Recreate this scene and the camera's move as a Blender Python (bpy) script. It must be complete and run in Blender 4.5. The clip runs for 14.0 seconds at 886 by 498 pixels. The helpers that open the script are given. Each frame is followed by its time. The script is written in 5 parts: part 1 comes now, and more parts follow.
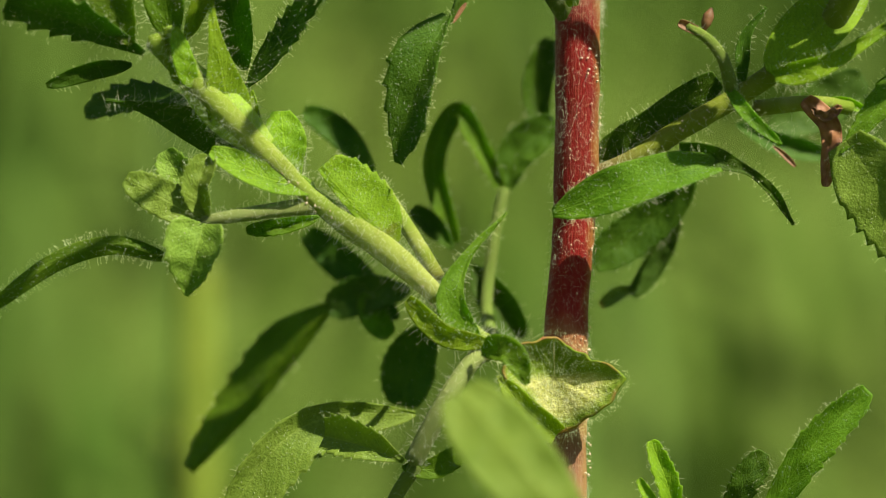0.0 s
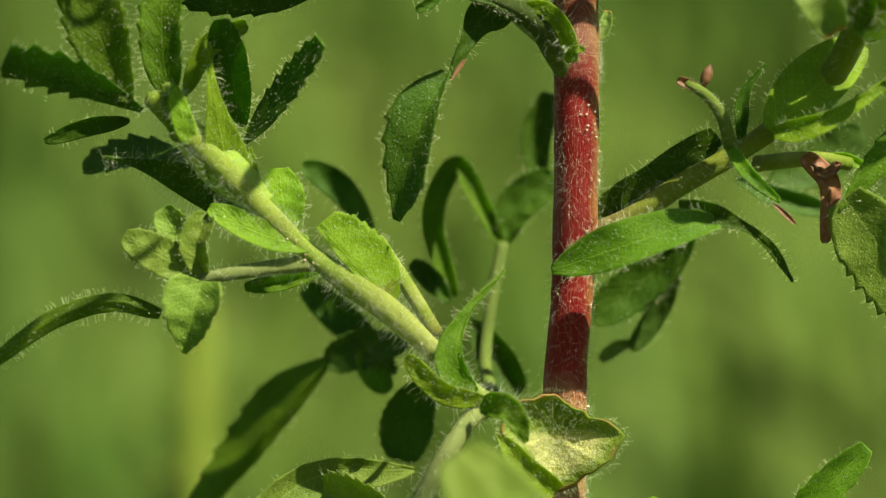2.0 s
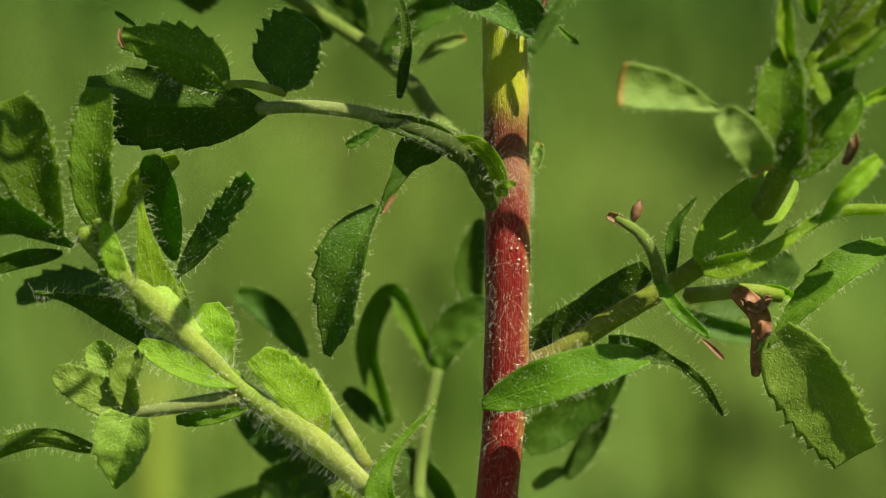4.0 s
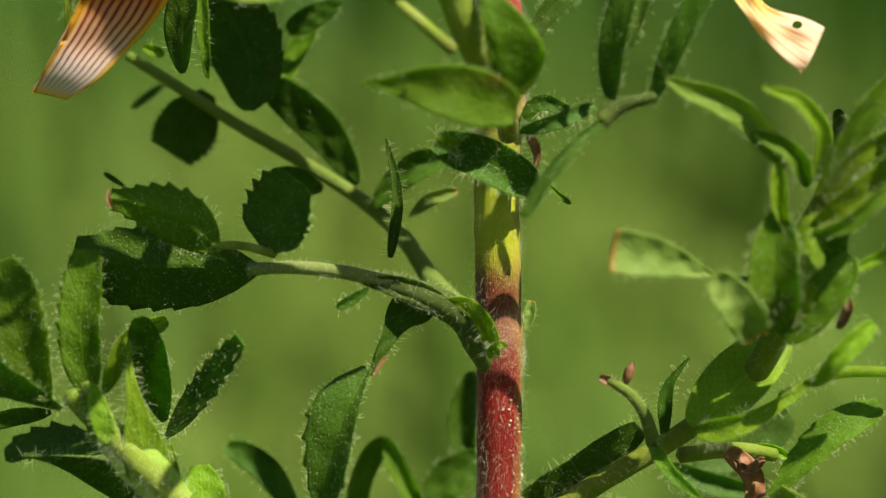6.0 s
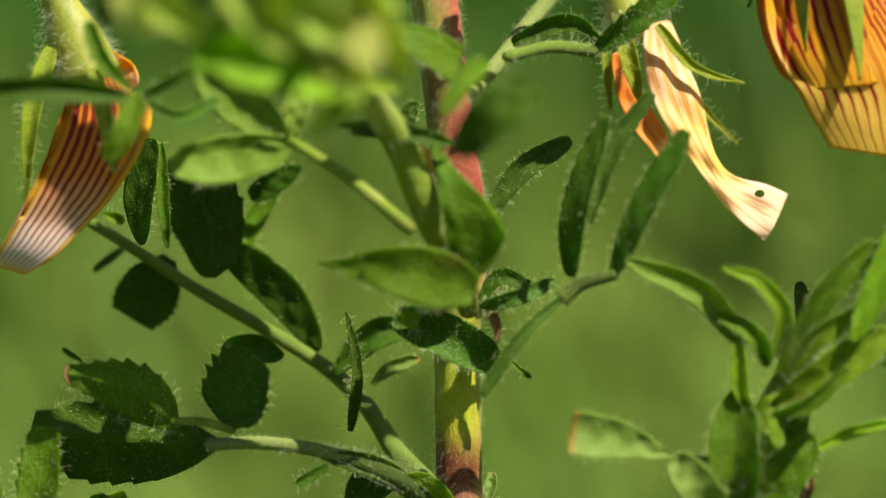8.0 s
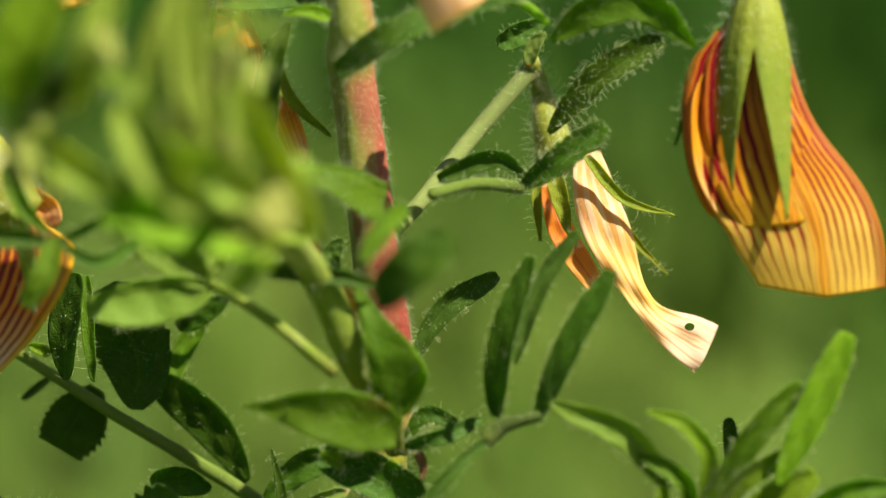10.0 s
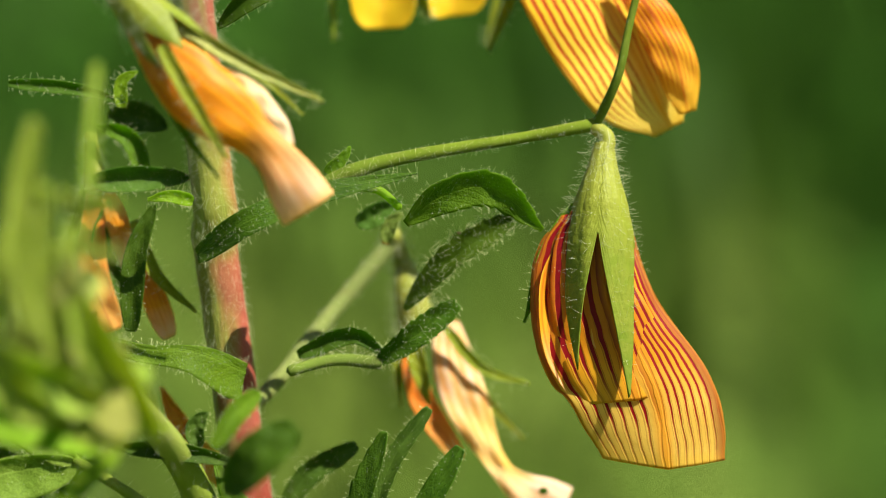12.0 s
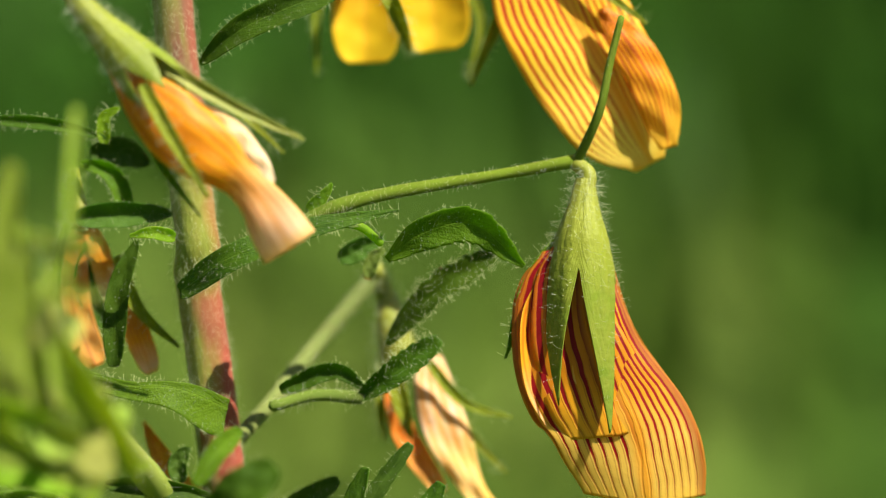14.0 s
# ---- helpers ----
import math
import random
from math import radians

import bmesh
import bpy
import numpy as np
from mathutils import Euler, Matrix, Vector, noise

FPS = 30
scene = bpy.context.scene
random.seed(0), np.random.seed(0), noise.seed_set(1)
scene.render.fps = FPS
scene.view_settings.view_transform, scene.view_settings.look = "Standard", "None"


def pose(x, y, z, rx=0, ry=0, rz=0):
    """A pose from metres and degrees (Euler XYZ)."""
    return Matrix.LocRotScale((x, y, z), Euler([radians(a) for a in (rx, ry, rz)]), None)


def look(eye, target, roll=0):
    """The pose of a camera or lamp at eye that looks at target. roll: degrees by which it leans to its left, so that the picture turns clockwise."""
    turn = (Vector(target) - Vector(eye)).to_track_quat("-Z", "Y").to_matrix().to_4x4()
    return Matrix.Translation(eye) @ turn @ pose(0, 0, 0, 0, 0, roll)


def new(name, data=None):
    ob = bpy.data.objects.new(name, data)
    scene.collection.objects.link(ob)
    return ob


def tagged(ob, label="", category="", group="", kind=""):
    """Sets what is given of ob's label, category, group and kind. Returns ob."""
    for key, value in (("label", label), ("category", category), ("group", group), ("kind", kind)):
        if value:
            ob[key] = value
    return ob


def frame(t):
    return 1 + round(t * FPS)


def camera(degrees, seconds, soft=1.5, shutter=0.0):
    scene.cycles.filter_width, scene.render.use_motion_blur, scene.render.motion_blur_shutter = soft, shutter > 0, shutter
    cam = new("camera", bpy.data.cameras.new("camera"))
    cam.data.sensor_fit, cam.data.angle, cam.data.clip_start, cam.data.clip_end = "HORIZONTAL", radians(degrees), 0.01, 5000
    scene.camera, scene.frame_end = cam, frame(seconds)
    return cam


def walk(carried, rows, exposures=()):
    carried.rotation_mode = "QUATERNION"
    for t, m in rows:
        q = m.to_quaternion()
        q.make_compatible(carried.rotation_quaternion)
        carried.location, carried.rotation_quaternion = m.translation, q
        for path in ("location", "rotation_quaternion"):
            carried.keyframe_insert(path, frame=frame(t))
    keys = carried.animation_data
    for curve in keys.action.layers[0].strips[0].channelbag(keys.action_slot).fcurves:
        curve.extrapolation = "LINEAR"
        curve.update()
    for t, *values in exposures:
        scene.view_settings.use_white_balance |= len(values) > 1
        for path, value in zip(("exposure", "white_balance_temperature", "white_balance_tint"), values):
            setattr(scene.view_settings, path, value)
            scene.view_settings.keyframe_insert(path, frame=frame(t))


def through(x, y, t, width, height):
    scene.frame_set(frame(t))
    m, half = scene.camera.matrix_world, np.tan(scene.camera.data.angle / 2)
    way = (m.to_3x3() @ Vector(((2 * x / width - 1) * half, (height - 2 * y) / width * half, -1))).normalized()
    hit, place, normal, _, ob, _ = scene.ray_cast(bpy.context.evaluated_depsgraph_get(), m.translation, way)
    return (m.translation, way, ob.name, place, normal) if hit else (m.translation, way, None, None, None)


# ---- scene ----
MM = 0.001
# ---- camera ----
cam = camera(12, 14.0, 0.8)
cam.data.dof.use_dof = True
cam.data.dof.focus_distance = 0.2480
cam.data.dof.aperture_fstop = 24.0
PATH = [
    (0, pose(-0.00000, -0.24740, 0.00000, 90)),
    (0.5, pose(0.00011, -0.24705, 0.00021, 90)),
    (1, pose(-0.00020, -0.24754, 0.00103, 90)),
    (1.5, pose(-0.00012, -0.24741, 0.00183, 90)),
    (2, pose(0.00008, -0.24696, 0.00333, 90)),
    (2.5, pose(0.00018, -0.24686, 0.00458, 90)),
    (3, pose(0.00221, -0.24759, 0.00629, 90)),
    (3.2, pose(0.00346, -0.24742, 0.00745, 90)),
    (5.3, pose(0.00452, -0.24763, 0.01649, 90)),
    (5.5, pose(0.00463, -0.24732, 0.01762, 90)),
    (6, pose(0.00465, -0.24575, 0.02059, 90)),
    (6.5, pose(0.00427, -0.24516, 0.02255, 90)),
    (7, pose(0.00480, -0.24489, 0.02558, 90)),
    (7.5, pose(0.00583, -0.24455, 0.02860, 90)),
    (7.7, pose(0.00639, -0.24487, 0.02955, 90)),
    (9.8, pose(0.01002, -0.24373, 0.03736, 90)),
    (10, pose(0.01126, -0.24314, 0.03864, 90)),
    (10.5, pose(0.01387, -0.24325, 0.04185, 90)),
    (11, pose(0.01699, -0.24691, 0.04559, 90)),
    (11.5, pose(0.01829, -0.25076, 0.04804, 90)),
    (12, pose(0.01968, -0.25369, 0.04899, 90)),
    (12.5, pose(0.01985, -0.25457, 0.05007, 90)),
    (13, pose(0.02022, -0.25461, 0.05080, 90)),
    (13.5, pose(0.02122, -0.25422, 0.05133, 90)),
    (14, pose(0.02078, -0.25450, 0.05113, 90)),
]
walk(cam, PATH)

# ---- daylight ----
SUN_DIR = Vector((0.46, -0.42, 0.78)).normalized()
world = bpy.data.worlds.new("world")
scene.world = world
world.use_nodes = True
wt = world.node_tree
sky = wt.nodes.new("ShaderNodeTexSky")
sky.sky_type, sky.sun_disc = "NISHITA", False
sky.sun_elevation = math.asin(SUN_DIR.z)
sky.sun_rotation = math.atan2(SUN_DIR.x, SUN_DIR.y)
wt.links.new(sky.outputs[0], wt.nodes["Background"].inputs[0])
wt.nodes["Background"].inputs[1].default_value = 0.045
sun = new("sun", bpy.data.lights.new("sun", "SUN"))
sun.data.energy, sun.data.angle, sun.data.color = 5.0, radians(0.53), (1.0, 0.95, 0.86)
sun.matrix_world = look((0, 0, 0), -SUN_DIR)
scene.view_settings.exposure = 1.25

# ---- materials ----


class Nodes:
    """A small builder of node materials."""

    def __init__(self, name):
        self.mat = bpy.data.materials.new(name)
        self.mat.use_nodes = True
        self.tree = self.mat.node_tree
        self.tree.nodes.clear()
        self.out = self.tree.nodes.new("ShaderNodeOutputMaterial")

    def put(self, socket, value):
        if isinstance(value, bpy.types.NodeSocket):
            self.tree.links.new(value, socket)
        elif isinstance(value, tuple) and len(value) == 3 and len(socket.default_value) == 4:
            socket.default_value = (*value, 1)
        else:
            socket.default_value = value

    def add(self, kind, inputs=None, out=0, **props):
        node = self.tree.nodes.new(kind)
        if "operation" in props:
            node.operation = props["operation"]
        if "data_type" in props:
            node.data_type, node.blend_type = props["data_type"], props["blend_type"]
        for k, v in (inputs or {}).items():
            self.put(node.inputs[k], v)
        return node.outputs[out]

    def math(self, op, a, b=0.0, c=0.0):
        return self.add("ShaderNodeMath", {0: a, 1: b, 2: c}, operation=op)

    def mix(self, fac, a, b, blend="MIX"):
        return self.add("ShaderNodeMix", {0: fac, 6: a, 7: b}, out=2, data_type="RGBA", blend_type=blend)

    def noise(self, scale, detail=3.0, rough=0.55, coords=None):
        coords = coords or self.add("ShaderNodeTexCoord", out=3)
        return self.add("ShaderNodeTexNoise", {"Vector": coords, "Scale": scale, "Detail": detail, "Roughness": rough})

    def ramp(self, fac, stops):
        node = self.tree.nodes.new("ShaderNodeValToRGB")
        self.put(node.inputs[0], fac)
        while len(node.color_ramp.elements) < len(stops):
            node.color_ramp.elements.new(0.5)
        for e, (p, c) in zip(node.color_ramp.elements, stops):
            e.position, e.color = p, (*c, 1)
        return node.outputs[0]

    def span(self, value, a, b, c=0.0, d=1.0):
        return self.add("ShaderNodeMapRange", {0: value, 1: a, 2: b, 3: c, 4: d})

    def bump(self, height, strength, distance):
        return self.add("ShaderNodeBump", {"Height": height, "Strength": strength, "Distance": distance})

    def uv(self):
        uv = self.add("ShaderNodeTexCoord", out=2)
        sep = self.tree.nodes.new("ShaderNodeSeparateXYZ")
        self.put(sep.inputs[0], uv)
        return sep.outputs[0], sep.outputs[1]

    def random(self):
        return self.add("ShaderNodeObjectInfo", out=5)

    def surface(self, color, rough, normal, through=None, share=0.0, spec=0.4, **extra):
        ins = {"Base Color": color, "Roughness": rough, "Specular IOR Level": spec}
        if normal is not None:
            ins["Normal"] = normal
        shader = self.add("ShaderNodeBsdfPrincipled", ins)
        if through is not None:
            tl = {"Color": through}
            if normal is not None:
                tl["Normal"] = normal
            tl = self.add("ShaderNodeBsdfTranslucent", tl)
            shader = self.add("ShaderNodeMixShader", {0: share, 1: shader, 2: tl})
        self.tree.links.new(shader, self.out.inputs[0])
        return self.mat


def leaf_material(name, dark, light, through, share=0.55, brown=0.0):
    n = Nodes(name)
    u, v = n.uv()
    off = n.math("ABSOLUTE", n.math("SUBTRACT", u, 0.5))
    wob = n.noise(700.0, 2.0)
    lines = n.math("SINE", n.math("ADD", n.math("MULTIPLY", n.math("SUBTRACT", v, n.math("MULTIPLY", off, 0.55)), 62.0), n.math("MULTIPLY", wob, 3.0)))
    veins = n.span(lines, 0.4, 1.0)
    rib = n.span(off, 0.0, 0.035, 1.0, 0.0)
    grain = n.noise(2400.0, 4.0, 0.7)
    patch = n.noise(330.0, 3.0)
    fine = n.noise(7500.0, 2.0, 0.6)
    col = n.mix(n.span(patch, 0.3, 0.7), dark, light)
    col = n.mix(n.math("MULTIPLY", n.span(fine, 0.5, 0.66), 0.33), col, (light[0] * 1.25, light[1] * 1.25, light[2]))
    col = n.mix(n.math("MULTIPLY", n.span(fine, 0.5, 0.35), 0.25), col, (dark[0] * 0.65, dark[1] * 0.7, dark[2] * 0.7))
    col = n.mix(n.math("MULTIPLY", n.span(grain, 0.35, 0.75), 0.3), col, light)
    col = n.mix(n.math("MAXIMUM", n.math("MULTIPLY", veins, 0.09), n.math("MULTIPLY", rib, 0.38)), col, (light[0] * 1.4, light[1] * 1.3, light[2] * 1.5))
    tone = n.add("ShaderNodeHueSaturation", {"Hue": n.span(n.random(), 0, 1, 0.493, 0.510), "Saturation": 1.0, "Value": n.span(n.random(), 0, 1, 0.85, 1.15), "Fac": 1.0, "Color": col})
    spot = n.math("MULTIPLY", n.span(n.noise(240.0, 4.0, 0.6), 0.68, 0.75), 0.4 + brown * 0.5)
    tone = n.mix(spot, tone, (0.16, 0.075, 0.02))
    if brown:
        tone = n.mix(n.span(v, 0.93, 0.985, 0.0, min(1.0, brown * 1.6)), tone, (0.45, 0.12, 0.03))
    quilt = n.noise(900.0, 2.0)
    high = n.math("ADD", n.math("ADD", n.math("MULTIPLY", quilt, 0.9), n.math("ADD", n.math("MULTIPLY", grain, 0.5), n.math("MULTIPLY", fine, 0.45))), n.math("MULTIPLY", n.math("ADD", n.math("MULTIPLY", veins, 0.16), n.math("MULTIPLY", rib, 0.35)), -0.5))
    return n.surface(tone, n.span(grain, 0.2, 0.8, 0.42, 0.66), n.bump(high, 0.8, 0.00014), n.mix(1.0, tone, through, "MULTIPLY"), share, 0.14)


def stem_material(name, stops, speck=0.4, share=0.0, green=0.0, wax=0.1, dry=(0.43, 0.27, 0.18)):
    n = Nodes(name)
    u, v = n.uv()
    streak = n.add("ShaderNodeCombineXYZ", {0: n.math("MULTIPLY", u, 14.0), 1: n.math("MULTIPLY", v, 14.0), 2: 0.0})
    streak = n.noise(3.0, 4.0, 0.6, streak)
    grain = n.noise(2200.0, 4.0, 0.7)
    blot = n.noise(420.0, 3.0)
    pos = n.math("ADD", v, n.math("MULTIPLY", n.math("SUBTRACT", blot, 0.5), 0.010))
    col = n.ramp(pos, stops)
    if green:
        side = n.noise(1.6, 2.0, 0.5, n.add("ShaderNodeCombineXYZ", {0: n.math("MULTIPLY", u, 2.2), 1: n.math("MULTIPLY", v, 22.0), 2: 3.0}))
        shade = n.math("ADD", u, n.math("MULTIPLY", n.math("SUBTRACT", side, 0.5), 1.1))
        col = n.mix(n.math("MULTIPLY", n.span(shade, 0.34, 0.66), n.span(v, green, green + 0.02, 0.0, 0.75)), col, (0.19, 0.28, 0.035))
    if green:
        sunny = n.math("ADD", u, n.math("MULTIPLY", n.math("SUBTRACT", blot, 0.5), 0.3))
        col = n.mix(n.math("MULTIPLY", n.span(sunny, 0.10, 0.28, 0.45, 0.0), n.span(v, green - 0.02, green, 1.0, 0.0)), col, (0.27, 0.19, 0.035))
        col = n.mix(n.math("MULTIPLY", n.span(sunny, 0.12, 0.30, 0.5, 0.0), n.span(v, green, green + 0.02)), col, (0.33, 0.07, 0.045))
        col = n.mix(n.span(sunny, 0.70, 0.9, 0.0, 0.15), col, (0.36, 0.15, 0.12))
    col = n.mix(n.math("MULTIPLY", n.span(streak, 0.52, 0.75), speck), col, dry)
    col = n.mix(n.math("MULTIPLY", n.span(grain, 0.5, 0.8), 0.12), col, (0.42, 0.28, 0.14))
    col = n.mix(n.math("MULTIPLY", n.span(blot, 0.45, 0.7), 0.3), col, (0.45, 0.40, 0.30), "MULTIPLY")
    bloom = n.noise(5.0, 5.0, 0.7, n.add("ShaderNodeCombineXYZ", {0: n.math("MULTIPLY", u, 9.0), 1: n.math("MULTIPLY", v, 90.0), 2: 1.0}))
    col = n.mix(n.math("MULTIPLY", n.span(bloom, 0.52, 0.72), wax), col, (0.52, 0.30, 0.22))
    high = n.math("ADD", n.math("MULTIPLY", streak, 0.7), n.math("ADD", grain, bloom))
    return n.surface(col, 0.5, n.bump(high, 0.6, 0.00012), col if share else None, share, 0.08)


def petal_material(name, ground, blush, vein, lines=15.0, strength=1.0, pale=(0.85, 0.62, 0.3), rim=0.0, fold=(0.48, 0.015, 0.04), base=0.5, tip=(0.45, 0.85), flush=0.0, dense=-0.2):
    n = Nodes(name)
    u, v = n.uv()
    off = n.math("ABSOLUTE", n.math("SUBTRACT", u, 0.5))
    wob = n.math("MULTIPLY", n.math("SUBTRACT", n.noise(130.0, 3.0, 0.4), 0.5), 7.0)
    wob = n.math("ADD", wob, n.math("MULTIPLY", n.math("SUBTRACT", n.noise(420.0, 2.0), 0.5), 4.2))
    ray = n.math("ADD", n.math("MULTIPLY", off, lines * 6.283), wob)
    thin = n.math("MULTIPLY", n.math("SUBTRACT", n.noise(170.0, 2.0), 0.5), 0.7)
    low = n.math("ADD", n.span(v, 0.15, 0.85, dense, 0.66), thin)
    line = n.span(n.math("SINE", ray), low, n.math("ADD", low, 0.32))
    fork = n.span(n.math("SINE", n.math("ADD", n.math("MULTIPLY", ray, 2.0), 1.2)), 0.8, 1.0)
    fork = n.math("MULTIPLY", fork, n.span(v, 0.45, 0.7))
    fade = n.span(n.math("ADD", v, n.math("MULTIPLY", wob, 0.02)), 0.82, 1.0, 1.0, 0.25)
    mask = n.math("MULTIPLY", n.math("MULTIPLY", n.math("MAXIMUM", line, n.math("MULTIPLY", fork, 0.5)), fade), strength)
    patch = n.noise(160.0, 4.0, 0.6)
    col = n.mix(n.span(patch, 0.35, 0.7), ground, blush)
    col = n.mix(n.math("MULTIPLY", n.span(v, 0.3, 0.85, 1.0, 0.0), n.math("MULTIPLY", n.span(patch, 0.3, 0.6), base)), col, (0.60, 0.09, 0.008))
    col = n.mix(n.span(n.math("ADD", v, n.math("MULTIPLY", n.math("SUBTRACT", patch, 0.5), 0.3)), *tip), col, n.mix(0.85, ground, pale))
    col = n.mix(mask, col, vein)
    col = n.mix(n.math("MULTIPLY", n.span(off, 0.0, 0.075, 1.0, 0.0), 0.95 * strength), col, fold)
    if flush:
        col = n.mix(n.math("MULTIPLY", n.span(n.math("ADD", u, n.math("MULTIPLY", patch, 0.06)), 0.05, 0.15, 1.0, 0.0), flush), col, (0.32, 0.008, 0.02))
    if rim:
        col = n.mix(n.math("MULTIPLY", n.math("MAXIMUM", n.span(v, 0.94, 1.0), n.span(off, 0.44, 0.49)), rim), col, (0.86, 0.52, 0.02))
    high = n.math("ADD", n.math("MULTIPLY", line, -0.5 * strength), n.math("ADD", n.math("MULTIPLY", patch, 2.0), n.math("MULTIPLY", n.noise(1500.0, 3.0), 0.4)))
    return n.surface(col, 0.5, n.bump(n.math("ADD", high, n.math("MULTIPLY", n.noise(380.0, 3.0, 0.6), 1.2)), 0.6, 0.00010), col, 0.5, 0.3)


def plain_material(name, a, b, scale=1500.0, rough=0.6, share=0.0):
    n = Nodes(name)
    grain = n.noise(scale, 4.0, 0.65)
    col = n.mix(n.span(grain, 0.3, 0.7), a, b)
    return n.surface(col, rough, n.bump(grain, 0.5, 0.0001), col if share else None, share, 0.35)


def sheath_material():
    """Olive green, with a pale woolly bottom and a reddish tinge at the edge. The hood's shade is partly put into the
    olive.
    """
    n = Nodes("woolly_sheath")
    u, v = n.uv()
    patch, fine = n.noise(420.0, 4.0, 0.65), n.noise(3200.0, 3.0, 0.7)
    ragged = n.math("MULTIPLY", n.math("SUBTRACT", patch, 0.5), 0.35)
    low = n.math("MULTIPLY", v, n.math("COSINE", n.math("MULTIPLY", u, 6.2832)))
    low = n.span(n.math("ADD", low, n.math("MULTIPLY", ragged, 0.7)), -0.05, 0.14, 1.0, 0.0)
    pale = n.math("MULTIPLY", low, n.span(n.math("ADD", v, ragged), 0.70, 0.95, 1.0, 0.0))
    col = n.mix(n.span(patch, 0.3, 0.7), (0.13, 0.21, 0.010), (0.21, 0.30, 0.025))
    col = n.mix(pale, col, n.mix(n.span(fine, 0.3, 0.7), (0.38, 0.40, 0.07), (0.62, 0.60, 0.24)))
    col = n.mix(n.math("MULTIPLY", n.span(v, 0.95, 1.0), n.span(patch, 0.45, 0.65)), col, (0.34, 0.15, 0.06))
    return n.surface(col, 0.55, n.bump(n.math("ADD", fine, patch), 0.8, 0.0002), n.mix(1.0, col, (1.5, 1.4, 0.8), "MULTIPLY"), 0.4, 0.12)


LEAF = leaf_material("green_leaf", (0.066, 0.138, 0.0045), (0.132, 0.226, 0.0112), (2.2, 2.2, 0.8))
# Darker copy of LEAF: deep green, with the shade of shaded leaves put in.
DARK_SHADED_LEAF = leaf_material("dark_shaded_leaf", (0.034, 0.082, 0.0040), (0.075, 0.143, 0.0090), (2.2, 2.3, 0.8), 0.5)
BLUE_LEAF = leaf_material("blue_green_leaf", (0.046, 0.102, 0.0101), (0.086, 0.158, 0.0180), (1.8, 2.0, 0.9), 0.45)
BRIGHT_LEAF = leaf_material("bright_green_leaf", (0.129, 0.235, 0.0068), (0.226, 0.337, 0.0146), (1.8, 1.8, 0.8))
PALE_LEAF = leaf_material("pale_green_leaf", (0.125, 0.200, 0.0260), (0.205, 0.280, 0.0520), (1.4, 1.5, 0.9), 0.4, 0.3)
SOFT_LEAF = leaf_material("soft_green_leaf", (0.135, 0.228, 0.020), (0.215, 0.310, 0.040), (1.5, 1.5, 0.8), 0.45)
FRESH_LEAF = leaf_material("fresh_yellow_green_leaf", (0.26, 0.39, 0.03), (0.40, 0.50, 0.08), (1.4, 1.25, 0.8))
TENDER_LEAF = leaf_material("tender_pale_leaf", (0.34, 0.40, 0.06), (0.52, 0.54, 0.14), (1.3, 1.2, 0.8))
SHEATH = sheath_material()
STIPULE = leaf_material("yellow_green_stipule", (0.134, 0.224, 0.0056), (0.240, 0.337, 0.0157), (1.7, 1.6, 0.8))
BROWN = plain_material("withered_brown", (0.14, 0.068, 0.024), (0.32, 0.16, 0.062), share=0.35)
RUST = plain_material("rust_brown", (0.22, 0.085, 0.03), (0.42, 0.20, 0.08), share=0.35)
STEM_LOW, STEM_TOP = -162.0, 68.0
# Darker red from 3 to 8 mm has the shade there put in.
STEM_TONES = [(-162, (0.20, 0.13, 0.05)), (-20, (0.26, 0.13, 0.06)), (-13, (0.22, 0.10, 0.05)), (-9, (0.30, 0.24, 0.06)), (-6.5, (0.26, 0.11, 0.04)), (-5, (0.19, 0.010, 0.007)),
              (-1, (0.175, 0.008, 0.006)), (3, (0.13, 0.008, 0.005)), (8, (0.14, 0.007, 0.005)), (11.5, (0.19, 0.010, 0.007)), (12.6, (0.18, 0.020, 0.014)), (13.4, (0.17, 0.035, 0.022)), (14.3, (0.23, 0.11, 0.06)),
              (15.6, (0.14, 0.036, 0.016)), (17.4, (0.12, 0.034, 0.012)), (18.9, (0.30, 0.31, 0.012)), (24.5, (0.31, 0.37, 0.012)), (27, (0.24, 0.20, 0.04)), (31, (0.21, 0.035, 0.020)),
              (38, (0.25, 0.055, 0.030)), (44, (0.27, 0.082, 0.042)), (46.5, (0.30, 0.11, 0.05)), (48.5, (0.21, 0.24, 0.035)), (54, (0.21, 0.21, 0.035)), (57, (0.22, 0.11, 0.04)),
              (60, (0.17, 0.08, 0.04)), (68, (0.22, 0.10, 0.06))]
RED_STEM = stem_material("red_stem", [((z - STEM_LOW) / (STEM_TOP - STEM_LOW), c) for z, c in STEM_TONES], 0.14, 0.0, 0.84, 0.12)
GREEN_STEM = stem_material("green_stem", [(0.0, (0.22, 0.24, 0.04)), (0.22, (0.24, 0.33, 0.035)), (0.32, (0.36, 0.41, 0.09)), (0.45, (0.31, 0.38, 0.06)), (0.55, (0.23, 0.33, 0.035)), (0.7, (0.30, 0.38, 0.05)), (1.0, (0.20, 0.30, 0.022))], 0.25, 0.35, 0.0, 0.05, (0.42, 0.46, 0.15))
OLIVE_STEM = stem_material("olive_stem", [(0.0, (0.16, 0.07, 0.03)), (0.07, (0.18, 0.14, 0.04)), (0.16, (0.20, 0.24, 0.02)), (1.0, (0.15, 0.23, 0.015))], 0.25, 0.25, 0.0, 0.06, (0.32, 0.36, 0.10))
